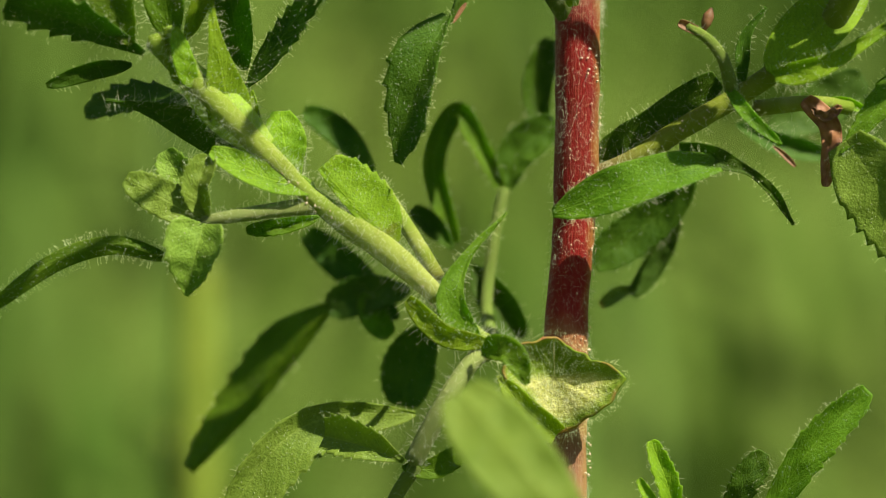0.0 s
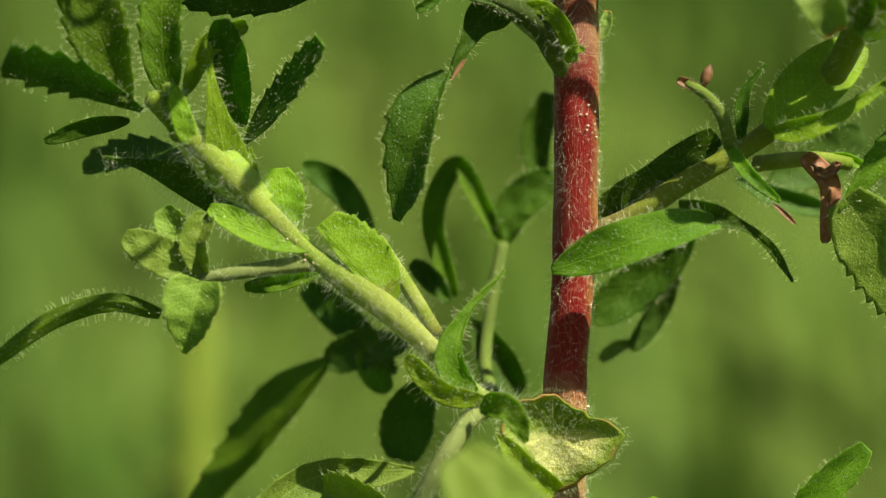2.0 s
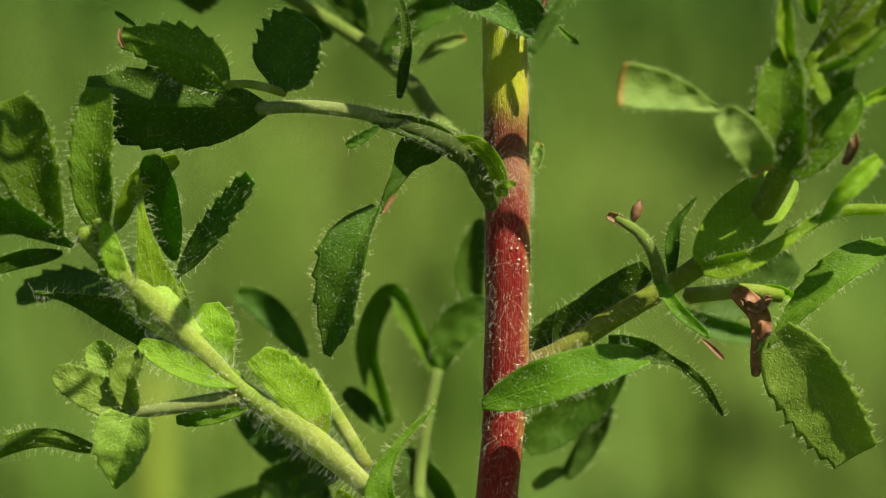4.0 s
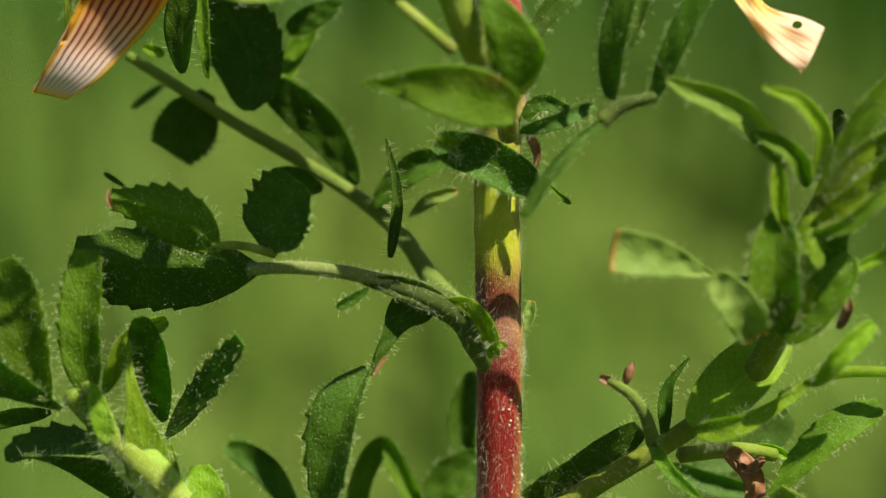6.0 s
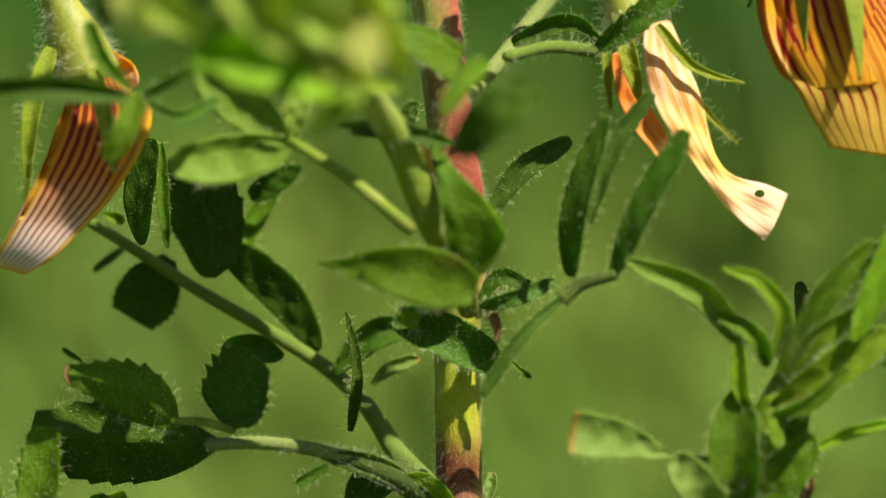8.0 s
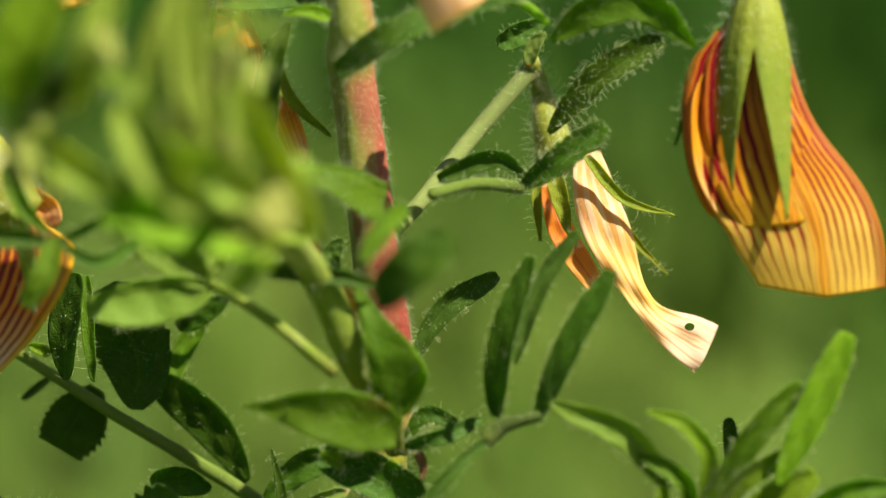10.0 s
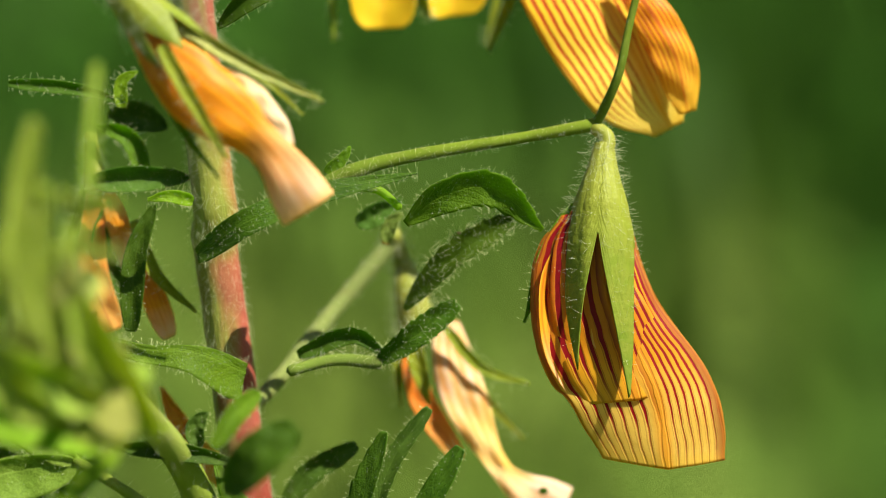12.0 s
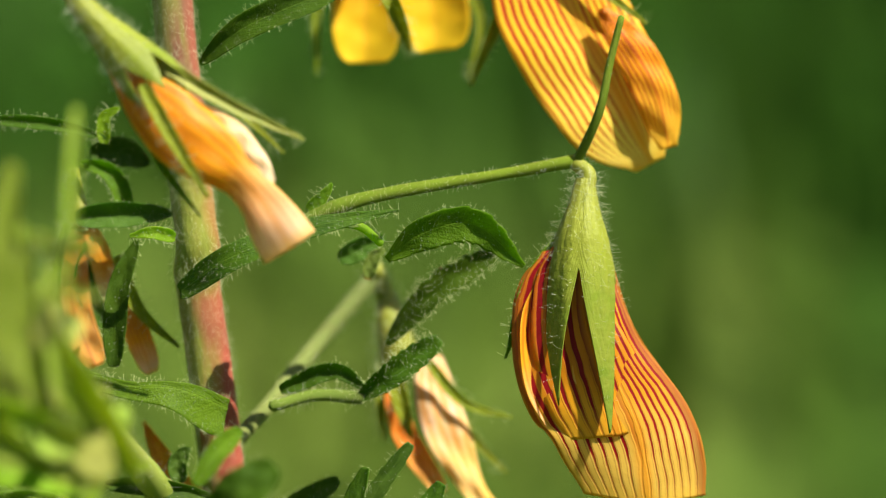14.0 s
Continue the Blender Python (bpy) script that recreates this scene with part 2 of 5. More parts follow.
PETIOLE = stem_material("dark_hairy_petiole", [(0.0, (0.12, 0.17, 0.02)), (0.3, (0.05, 0.085, 0.012)), (1.0, (0.06, 0.10, 0.015))], 0.15, 0.15)
GREY_STEM = stem_material("grey_green_stalk", [(0.0, (0.20, 0.25, 0.06)), (1.0, (0.17, 0.22, 0.055))], 0.3, 0.15)
DULL_STEM = stem_material("dull_green_stem", [(0.0, (0.12, 0.18, 0.028)), (1.0, (0.16, 0.24, 0.03))], 0.2, 0.2)
CALYX = plain_material("calyx_green", (0.20, 0.24, 0.018), (0.34, 0.33, 0.04), 900.0, 0.55, 0.3)
n = Nodes("calyx_lobe")
CALYX_LOBE = n.surface(n.mix(n.span(n.noise(900.0, 4.0, 0.65), 0.3, 0.7), n.ramp(n.uv()[1], [(0.0, (0.36, 0.37, 0.06)), (0.25, (0.28, 0.32, 0.03)), (0.45, (0.18, 0.25, 0.018)), (1.0, (0.12, 0.19, 0.012))]), (0.24, 0.27, 0.03)), 0.5,
                       n.bump(n.noise(2600.0, 3.0), 0.6, 0.0001), (0.42, 0.42, 0.05), 0.3, 0.2)
SEPAL = leaf_material("green_sepal", (0.180, 0.235, 0.0109), (0.286, 0.320, 0.0234), (1.6, 1.5, 0.7), 0.45)
PEDUNCLE = stem_material("green_flower_stalk", [(0.0, (0.12, 0.19, 0.012)), (1.0, (0.16, 0.23, 0.014))], 0.1, 0.2)
PETAL = petal_material("striped_orange_petal", (0.86, 0.44, 0.010), (0.90, 0.58, 0.018), (0.36, 0.007, 0.010), 15.0, 1.0, (0.90, 0.66, 0.12), 0.35, base=0.9, tip=(0.60, 0.76), fold=(0.92, 0.45, 0.03), flush=0.9, dense=-0.6)
YELLOW_PETAL = petal_material("striped_yellow_petal", (0.94, 0.63, 0.014), (0.94, 0.70, 0.03), (0.55, 0.07, 0.005), 17.0, 1.0, (0.95, 0.78, 0.14), 0.7, base=0.2, fold=(0.90, 0.50, 0.03))
ADDED_LAYER_PETAL = petal_material("striped_added_layer", (0.82, 0.34, 0.008), (0.88, 0.46, 0.012), (0.30, 0.006, 0.008), 10.0, 1.0, (0.90, 0.52, 0.03), 0.0, base=0.9, tip=(0.8, 1.0), fold=(0.88, 0.36, 0.02), dense=-0.7)
# Rosy orange that also carries the shadow on the yellow flower.
SHADOW_BLUSH_PETAL = petal_material("shadow_blush_petal", (0.90, 0.44, 0.008), (0.92, 0.56, 0.012), (0.5, 0.03, 0.012), 9.0, 0.8, (0.92, 0.6, 0.05), 0.4, base=0.35, fold=(0.7, 0.2, 0.02))
WHITE_PETAL = petal_material("striped_pale_petal", (0.80, 0.34, 0.015), (0.86, 0.46, 0.03), (0.26, 0.02, 0.012), 18.0, 0.95, (0.74, 0.70, 0.64), 0.9, (0.84, 0.48, 0.01), base=0.7, tip=(0.52, 0.82), dense=-0.5)
FADED_PETAL = petal_material("faded_orange_petal", (0.88, 0.36, 0.005), (0.93, 0.55, 0.02), (0.55, 0.08, 0.01), 6.0, 0.35, (0.92, 0.66, 0.42), 0.5, base=0.5, tip=(0.62, 0.9), fold=(0.90, 0.42, 0.02))
CREAM_PETAL = petal_material("faded_cream_petal", (0.94, 0.66, 0.11), (0.96, 0.88, 0.66), (0.92, 0.40, 0.03), 4.0, 0.6, (0.86, 0.64, 0.49), base=0.3, tip=(0.62, 0.8), fold=(0.95, 0.80, 0.40))
HIGHLIGHT_PETAL = petal_material("highlight_petal", (0.94, 0.62, 0.22), (0.95, 0.78, 0.50), (0.85, 0.40, 0.05), 4.0, 0.2, (0.95, 0.80, 0.58), base=0.1, fold=(0.95, 0.75, 0.45))
ORANGE_PETAL = petal_material("orange_petal", (0.84, 0.24, 0.010), (0.88, 0.38, 0.03), (0.6, 0.12, 0.02), 9.0, 0.4, (0.88, 0.5, 0.12), base=0.3)
PLAIN_YELLOW = petal_material("plain_yellow_petal", (0.86, 0.58, 0.01), (0.84, 0.52, 0.01), (0.8, 0.4, 0.01), 5.0, 0.1, (0.86, 0.6, 0.02))
HAIR = Nodes("clear_hair").surface((0.74, 0.79, 0.44), 0.12, None, (0.82, 0.86, 0.48), 0.5, 0.8)
WOOL = Nodes("white_wool_hair").surface((0.74, 0.76, 0.54), 0.25, None, (0.78, 0.80, 0.54), 0.5, 0.5)
STRAW = plain_material("yellow_green_grass", (0.15, 0.22, 0.015), (0.25, 0.30, 0.03), 300.0, 0.5, 0.3)
GRIT = plain_material("sand_grain", (0.45, 0.32, 0.16), (0.7, 0.58, 0.4), 3000.0, 0.5)

# ---- builders ----
RNG = np.random.RandomState(7)
BASE = np.array((9.0, 1.5, -160.0))


def unit(a):
    return a / np.maximum(np.linalg.norm(a, axis=-1, keepdims=True), 1e-9)


def mesh(name, verts, quads, tris, material, parent=None, uv=None, label="", kind=""):
    """One mesh object from arrays, in millimetres of the world."""
    quads, tris = np.asarray(quads, np.int32).reshape(-1, 4), np.asarray(tris, np.int32).reshape(-1, 3)
    loops = np.concatenate([quads.ravel(), tris.ravel()])
    me = bpy.data.meshes.new(name)
    me.vertices.add(len(verts))
    me.vertices.foreach_set("co", ((np.asarray(verts) - BASE) * MM).astype(np.float32).ravel())
    me.loops.add(len(loops))
    me.loops.foreach_set("vertex_index", loops)
    me.polygons.add(len(quads) + len(tris))
    starts = np.concatenate([np.arange(len(quads)) * 4, len(quads) * 4 + np.arange(len(tris)) * 3]).astype(np.int32)
    me.polygons.foreach_set("loop_start", starts)
    me.polygons.foreach_set("use_smooth", np.ones(len(starts), bool))
    if uv is not None:
        me.uv_layers.new(name="uv").data.foreach_set("uv", np.asarray(uv, np.float32)[loops].ravel())
    me.update(calc_edges=True)
    me.materials.append(material)
    ob = new(name, me)
    ob.parent = parent
    return tagged(ob, label, "", "", kind)


def spline(pts, n):
    """n points, evenly spread, on a smooth curve through the given ones."""
    p = np.array(pts, float)
    if len(p) == 2:
        p = np.array([p[0], (p[0] + p[1]) / 2, p[1]])
    p = np.vstack([2 * p[0] - p[1], p, 2 * p[-1] - p[-2]])
    out = []
    for a, b, c, d in zip(p, p[1:], p[2:], p[3:]):
        t = np.linspace(0, 1, 24, endpoint=False)[:, None]
        out.append(0.5 * (2 * b + (c - a) * t + (2 * a - 5 * b + 4 * c - d) * t**2 + (3 * b - a - 3 * c + d) * t**3))
    out = np.vstack(out + [p[-2:-1]])
    run = np.r_[0, np.cumsum(np.linalg.norm(np.diff(out, axis=0), axis=1))]
    return np.stack([np.interp(np.linspace(0, run[-1], n), run, out[:, k]) for k in range(3)], 1)


def grid_faces(rows, cols, start=0, closed=False):
    i, j = np.meshgrid(np.arange(rows - 1), np.arange(cols if closed else cols - 1), indexing="ij")
    a, b = i * cols + j, i * cols + (j + 1) % cols
    return (np.stack([a, b, b + cols, a + cols], -1) + start).reshape(-1, 4)


def hairs(at, way, size, parent, thick=0.011, gland=0.035, material=None):
    """Fine bent hairs with a bead at the tip, joined."""
    k = len(at)
    if not k:
        return
    way = unit(way)
    side = unit(np.cross(way, RNG.normal(size=(k, 3))))
    up = np.cross(way, side)
    bend = side * RNG.uniform(0.05, 0.3, (k, 1)) * size[:, None]
    rings = []
    for f, r in ((-0.03, 1.0), (0.55, 0.7), (1.0, 0.4)):
        c = at + way * (size * f)[:, None] + bend * f * f
        for a in (0, 2.094, 4.189):
            rings.append(c + (side * math.cos(a) + up * math.sin(a)) * thick * r)
    tip = at + way * size[:, None] + bend
    g = gland * RNG.uniform(0.5, 1.25, (k, 1))
    for d in (side, up, -side, -up, way, -way):
        rings.append(tip + d * g)
    v = np.stack(rings, 1).reshape(-1, 3)
    base = np.arange(k)[:, None, None] * 15
    quads = np.array([[r + s, r + (s + 1) % 3, r + 3 + (s + 1) % 3, r + 3 + s] for r in (0, 3) for s in range(3)])[None] + base
    tris = np.array([[9 + s, 9 + (s + 1) % 4, 13] for s in range(4)] + [[9 + (s + 1) % 4, 9 + s, 14] for s in range(4)])[None] + base
    mesh("hairs", v, quads, tris, material or HAIR, parent, kind="stuff")


def tube(name, pts, radii, material, parent, hair=14.0, length=0.5, label="", rings=0, knobs=(), fine=0.007, flat=0.0, bare=0.0):
    """A round stalk through pts with radii spread along it. hair: hairs to the square millimetre. knobs: (place along 0..1, width, swelling)."""
    n = rings or max(12, int(np.linalg.norm(np.diff(np.array(pts, float), axis=0), axis=1).sum() * 2.2))
    n = min(n, 320)
    c = spline(pts, n)
    f = np.linspace(0, 1, n)
    r = np.interp(f, np.linspace(0, 1, len(radii)), radii)
    for at, wide, swell in knobs:
        r = r * (1 + swell * np.exp(-(((f - at) / wide) ** 2)))
    tan = unit(np.gradient(c, axis=0))
    side = unit(np.cross(tan, (0.13, 1.0, 0.21)))
    up = np.cross(tan, side)
    m = 20
    a = np.linspace(0, 2 * math.pi, m, endpoint=False)
    ridge = 1 + 0.02 * np.sin(a * 5 + 1.0) + RNG.normal(0, 0.012, (n, 1))
    out = side[:, None] * np.cos(a)[None, :, None] + up[:, None] * np.sin(a)[None, :, None]
    v = c[:, None] + out * (r[:, None] * ridge)[:, :, None]
    uv = np.stack(np.broadcast_arrays(np.abs(a / math.pi - 1)[None], f[:, None]), -1).reshape(-1, 2)
    quads = grid_faces(n, m, 0, True)
    verts = np.vstack([v.reshape(-1, 3), c[:1] - tan[:1] * r[0] * 0.5, c[-1:] + tan[-1:] * r[-1] * 0.6])
    tris = [(0 * m + (j + 1) % m, j, n * m) for j in range(m)] + [((n - 1) * m + j, (n - 1) * m + (j + 1) % m, n * m + 1) for j in range(m)]
    ob = mesh(name, verts, quads, tris, material, parent, np.vstack([uv, [[0, 0], [0, 1]]]), label)
    if hair:
        area = (np.linalg.norm(np.diff(c, axis=0), axis=1) * 2 * math.pi * (r[1:] + r[:-1]) / 2) * (f[1:] > bare)
        k = int(area.sum() * hair * 0.7)
        i = RNG.choice(n - 1, k, p=area / area.sum())
        w, b = RNG.rand(k, 1), RNG.rand(k) * 2 * math.pi
        o = side[i] * np.cos(b)[:, None] + up[i] * np.sin(b)[:, None]
        p = c[i] * (1 - w) + c[i + 1] * w + o * (r[i] * 0.99)[:, None]
        lie = -tan[i] * (flat * RNG.uniform(0.2, 1.6, (k, 1)))
        hairs(p, o * RNG.uniform(0.25, 1.1, (k, 1)) + lie + RNG.normal(0, 0.4, (k, 3)), length * RNG.uniform(0.25, 1.2, k) ** 1.2, ob, fine, 0.014, WOOL)
    return ob


def sheet(name, pts, left, right, material, parent, tilt=(15, 15), shape=(0.6, 0.42), teeth=0.0, cup=25.0, wave=0.05,
          hair=4.5, length=0.25, label="", thick=0.14, n=72, m=7, widths=None, gland=0.026, lean=0.0, rights=None, count=9):
    """A blade along the midrib pts with half widths left and right of its run, seen from the front. tilt: degrees by which each half turns to the
    front; past 90 it folds over. shape: powers by which the width grows from the base and shrinks to the tip. widths: or the width step by step."""
    thick = min(thick, 0.3 * max(left, right))
    wave *= min(1.0, max(left, right))
    c = spline(pts, n)
    f = np.linspace(0, 1, n)
    if widths:
        prof = np.interp(f, np.linspace(0, 1, len(widths)), widths)
        prof = np.convolve(np.pad(prof, 2, mode="edge"), np.ones(5) / 5, "valid")
    else:
        a, b = shape
        g = np.clip(f * 0.97 + 0.012, 0, 1)
        top = (a / (a + b)) ** a * (b / (a + b)) ** b
        prof = g**a * (1 - g) ** b / top
    tan = unit(np.gradient(c, axis=0))
    lft = np.stack([-tan[:, 2], 0 * f, tan[:, 0]], 1)
    lft = unit(lft - tan * (lft * tan).sum(1, keepdims=True))
    front = np.cross(lft, tan)
    front *= np.where(front[:, 1:2] > 0, -1, 1)
    other = prof
    if rights:
        other = np.interp(f, np.linspace(0, 1, len(rights)), rights)
        other = np.convolve(np.pad(other, 2, mode="edge"), np.ones(5) / 5, "valid")
    s = np.linspace(0, 1, m + 1)
    phase = RNG.rand(4) * 6.28
    halves = []
    leans = lean if isinstance(lean, tuple) else (lean, lean)
    for sign, width, ang, ph, prof, back in ((1, left, tilt[0], phase[0], prof, leans[0]), (-1, right, tilt[1], phase[1], other, leans[1])):
        ang = np.interp(f, np.linspace(0, 1, len(ang)), ang) if isinstance(ang, tuple) else np.full(n, ang)
        saw = (f * count + ph) % 1.0
        edge = 1 + teeth * (saw**1.5 - 0.35) * np.clip((f - 0.25) * 4, 0, 1)
        p, rows = c.copy(), [c.copy()]
        for j in range(1, m + 1):
            th = np.radians(ang + cup * (s[j] - 0.3) + 60 * wave * np.sin(f * 15 + ph * 2) * s[j])
            d = sign * lft * np.cos(th)[:, None] + front * np.sin(th)[:, None]
            step = width * prof / m * (1 if j < m else 1 + (edge - 1) * m * 0.5)
            p = p + d * step[:, None] - tan * (back * step * np.minimum(1, 4 * f))[:, None]
            rows.append(p.copy())
        halves.append(np.stack(rows, 1))
    g = np.concatenate([halves[0][:, :0:-1], halves[1]], 1)
    cols = 2 * m + 1
    g = g + front[:, None] * (wave * np.sin(f * 23 + phase[2])[:, None] * np.sin(np.linspace(0, 7, cols) + phase[3])[None])[:, :, None]
    du, dv = np.gradient(g, axis=1), np.gradient(g, axis=0)
    nor = unit(np.cross(du, dv))
    if (nor[..., 1].mean()) > 0:
        nor = -nor
    u = np.linspace(0, 1, cols)
    slim = (thick * (0.25 + 0.75 * np.sqrt(np.clip(1 - np.abs(u * 2 - 1) ** 3, 0, 1))) * (1 + 0.9 * np.exp(-(((u - 0.5) / 0.06) ** 2))))[None, :, None] * np.ones((n, 1, 1))
    verts = np.vstack([(g + nor * 0.25 * slim).reshape(-1, 3), (g - nor * 0.75 * slim).reshape(-1, 3)])
    uv = np.stack(np.broadcast_arrays(u[None], f[:, None]), -1).reshape(-1, 2)
    q = grid_faces(n, cols)
    k = n * cols
    rim = np.concatenate([np.arange(cols - 1), np.arange(n - 1) * cols + cols - 1, k - 1 - np.arange(cols - 1), (np.arange(n - 1, 0, -1)) * cols])
    nxt = np.r_[rim[1:], rim[0]]
    quads = np.vstack([q, q[:, ::-1] + k, np.stack([rim, rim + k, nxt + k, nxt], 1)])
    ob = mesh(name, verts, quads, [], material, parent, np.vstack([uv, uv]), label)
    if hair:
        big = np.linalg.norm(np.cross(du, dv), axis=-1)
        area = big.sum()
        k = int(area * hair * 1.9)
        pick = RNG.choice(n * cols, k, p=(big / area).ravel())
        jit = RNG.uniform(-0.5, 0.5, (k, 2))
        at = g.reshape(-1, 3)[pick] + du.reshape(-1, 3)[pick] * jit[:, :1] + dv.reshape(-1, 3)[pick] * jit[:, 1:]
        flip = np.where(RNG.rand(k, 1) < 0.7, 1, -1)
        way = nor.reshape(-1, 3)[pick] * flip + RNG.normal(0, 0.4, (k, 3))
        size = length * RNG.uniform(0.1, 0.5, k)
        span = (np.linalg.norm(dv[:, 0], axis=1).sum()) * 2
        e = int(span * (1.5 + hair * 0.55))
        row, end = RNG.randint(1, n, e), RNG.randint(0, 2, e)
        col = np.where(end == 0, 0, cols - 1)
        outw = unit(np.where(end[:, None] == 0, -du[row, col], du[row, col]))
        ea = g[row, col] + dv[row, col] * RNG.uniform(-0.5, 0.5, (e, 1))
        at = np.vstack([at, ea])
        way = np.vstack([way, outw + 0.5 * nor[row, col] * RNG.normal(0, 1, (e, 1)) + RNG.normal(0, 0.25, (e, 3))])
        hairs(at, way, np.r_[size, length * RNG.uniform(0.4, 1.6, e)], ob, 0.0078, gland * np.r_[np.ones(k), np.full(e, 1.1)][:, None])
    return ob


def leaf(pts, half, mat=LEAF, parent=None, tilt=(30, 30), right=None, **more):
    return sheet("leaf", pts, half, half if right is None else right, mat, parent or plant, tilt, **more)


def stipule(pts, half, mat=STIPULE, parent=None, tilt=(20, 20), right=None, **more):
    more.setdefault("shape", (0.35, 0.75))
    more.setdefault("length", 0.32)
    more.setdefault("hair", 7.0)
    return sheet("stipule", pts, half, half if right is None else right, mat, parent or plant, tilt, **more)


def stalk(pts, r0, r1, mat=GREEN_STEM, **more):
    return tube("stalk", pts, (r0, (r0 + r1) / 2, r1), mat, more.pop("parent", plant), **more)


def sheath(centre, reach, rim):
    """A clasping hood, open to the front. reach: how far its edge lies from the centre, from above on round by the east, in even steps;
    rim: how far that edge comes to the front."""
    rows, cols = 30, 96
    a = np.linspace(0, 2 * math.pi, cols, endpoint=False)
    turn = lambda t: np.interp(a, np.linspace(0, 2 * math.pi, len(t) + 1), [*t, t[0]])
    far = turn(reach) * (1 + 0.015 * np.sin(17 * a) + 0.02 * np.sin(9 * a + 2))
    rho = np.linspace(0.002, 1, rows)[:, None]
    x, z = rho * (far * np.sin(a))[None], rho * (far * np.cos(a))[None]
    y = -turn(rim)[None] * rho**1.7 + 0.10 * np.sin(5 * a)[None] * rho
    z = z - 0.35 * np.clip(np.cos(a), 0, 1)[None] * np.clip(rho - 0.8, 0, 1) / 0.2
    v = np.array(centre) + np.stack([x, y, z], -1) + RNG.normal(0, 0.012, (rows, cols, 3))
    mid = np.array(centre) + (0, -2.6, 0)
    inner = v + 0.13 * unit(mid - v)
    q = grid_faces(rows, cols, 0, True)
    k = rows * cols
    edge = np.arange(cols) + k - cols
    nxt = np.roll(edge, -1)
    uv = np.stack(np.broadcast_arrays((a / (2 * math.pi))[None], rho), -1).reshape(-1, 2)
    ob = mesh("sheath", np.vstack([v.reshape(-1, 3), inner.reshape(-1, 3)]), np.vstack([q, q[:, ::-1] + k, np.stack([edge, nxt, nxt + k, edge + k], 1)]), [],
              SHEATH, plant, np.vstack([uv, uv]), "cupped yellow-green leaf sheath")
    m = 1150
    i, j = RNG.randint(4, rows, m), RNG.randint(0, cols, m)
    i[:340] = rows - 1
    j[1000:] = RNG.normal(cols / 2, cols / 8, 150).astype(int) % cols
    n = unit(mid - v[i, j])
    n[:340] = unit(np.stack([np.sin(a), 0 * a - 0.5, np.cos(a)], 1))[j[:340]]
    hairs(v[i, j] + 0.13 * n, n + RNG.normal(0, 0.4, (m, 3)), RNG.uniform(0.12, 0.5, m), ob, 0.0045, 0.02)


def flower(tube_pts, radii, label):
    """The calyx cup of a flower, to which petals and sepals are joined."""
    return tube("flower", tube_pts, radii, CALYX, plant, 24.0, 0.9, label, 24)


def calyx(fl, pts, radii, cup, lobes, material):
    """A cup along pts that splits into lobes. lobes: (degrees from the front, length 0..1, half width in degrees)."""
    rows, cols, n = 40, 144, 120
    c = spline(pts, n)
    tan = unit(np.gradient(c, axis=0))
    front = np.array((0.0, -1.0, 0.0))
    front = unit(front - tan * (tan @ front)[:, None])
    side = np.cross(front, tan)
    a = np.linspace(-math.pi, math.pi, cols, endpoint=False)
    reach = np.full(cols, cup)
    for deg, far, wide in lobes:
        off = np.abs((a - math.radians(deg) + math.pi) % (2 * math.pi) - math.pi) / math.radians(wide)
        reach = np.maximum(reach, cup + (far - cup) * np.clip(1 - off**0.9, 0, 1))
    f = np.linspace(0, 1, rows)[:, None] * reach[None]
    r = np.interp(f, np.linspace(0, 1, len(radii)), radii) * (1 + 0.015 * np.sin(a * 10)[None]) + RNG.normal(0, 0.012, f.shape)
    take = lambda arr: np.stack([np.interp(f, np.linspace(0, 1, n), arr[:, k]) for k in range(3)], -1)
    out = take(front) * np.cos(a)[None, :, None] + take(side) * np.sin(a)[None, :, None]
    v = take(c) + out * r[..., None]
    inner = v - out * 0.1
    q = grid_faces(rows, cols, 0, True)
    k = rows * cols
    rim = np.arange(cols) + k - cols
    nxt = np.roll(rim, -1)
    ob = mesh("calyx", np.vstack([v.reshape(-1, 3), inner.reshape(-1, 3)]), np.vstack([q, q[:, ::-1] + k, np.stack([rim, nxt, nxt + k, rim + k], 1)]), [], material, fl,
              np.tile(np.stack(np.broadcast_arrays(a[None], f), -1).reshape(-1, 2), (2, 1)))
    i, j = RNG.randint(1, rows, 620), RNG.randint(0, cols, 620)
    hairs(v[i, j], out[i, j] + RNG.normal(0, 0.35, (620, 3)), RNG.uniform(0.2, 0.8, 620), ob, 0.007, 0.014, WOOL)
    return ob


def petal(fl, pts, left, right, mat, tilt, **more):
    more = {"shape": (0.8, 0.3), "hair": 0.0, "thick": 0.1, "wave": 0.10, "n": 40, "m": 10, **more}
    return sheet("petal", pts, left, right, mat, fl, tilt, **more)


def sepal(fl, pts, half, mat=SEPAL, tilt=(25, 25), **more):
    more = {"shape": (0.3, 0.8), "hair": 6.0, "length": 0.45, "cup": 30.0, **more}
    return sheet("sepal", pts, half, half, mat, fl, tilt, **more)


# ---- ground and meadow ----
def ground_height(x, y):
    bank = np.clip((y - 180.0) / 900.0, 0, 1)
    return -160.0 + 520.0 * bank * bank * (3 - 2 * bank) + np.clip(y - 1080.0, 0, None) * 0.06


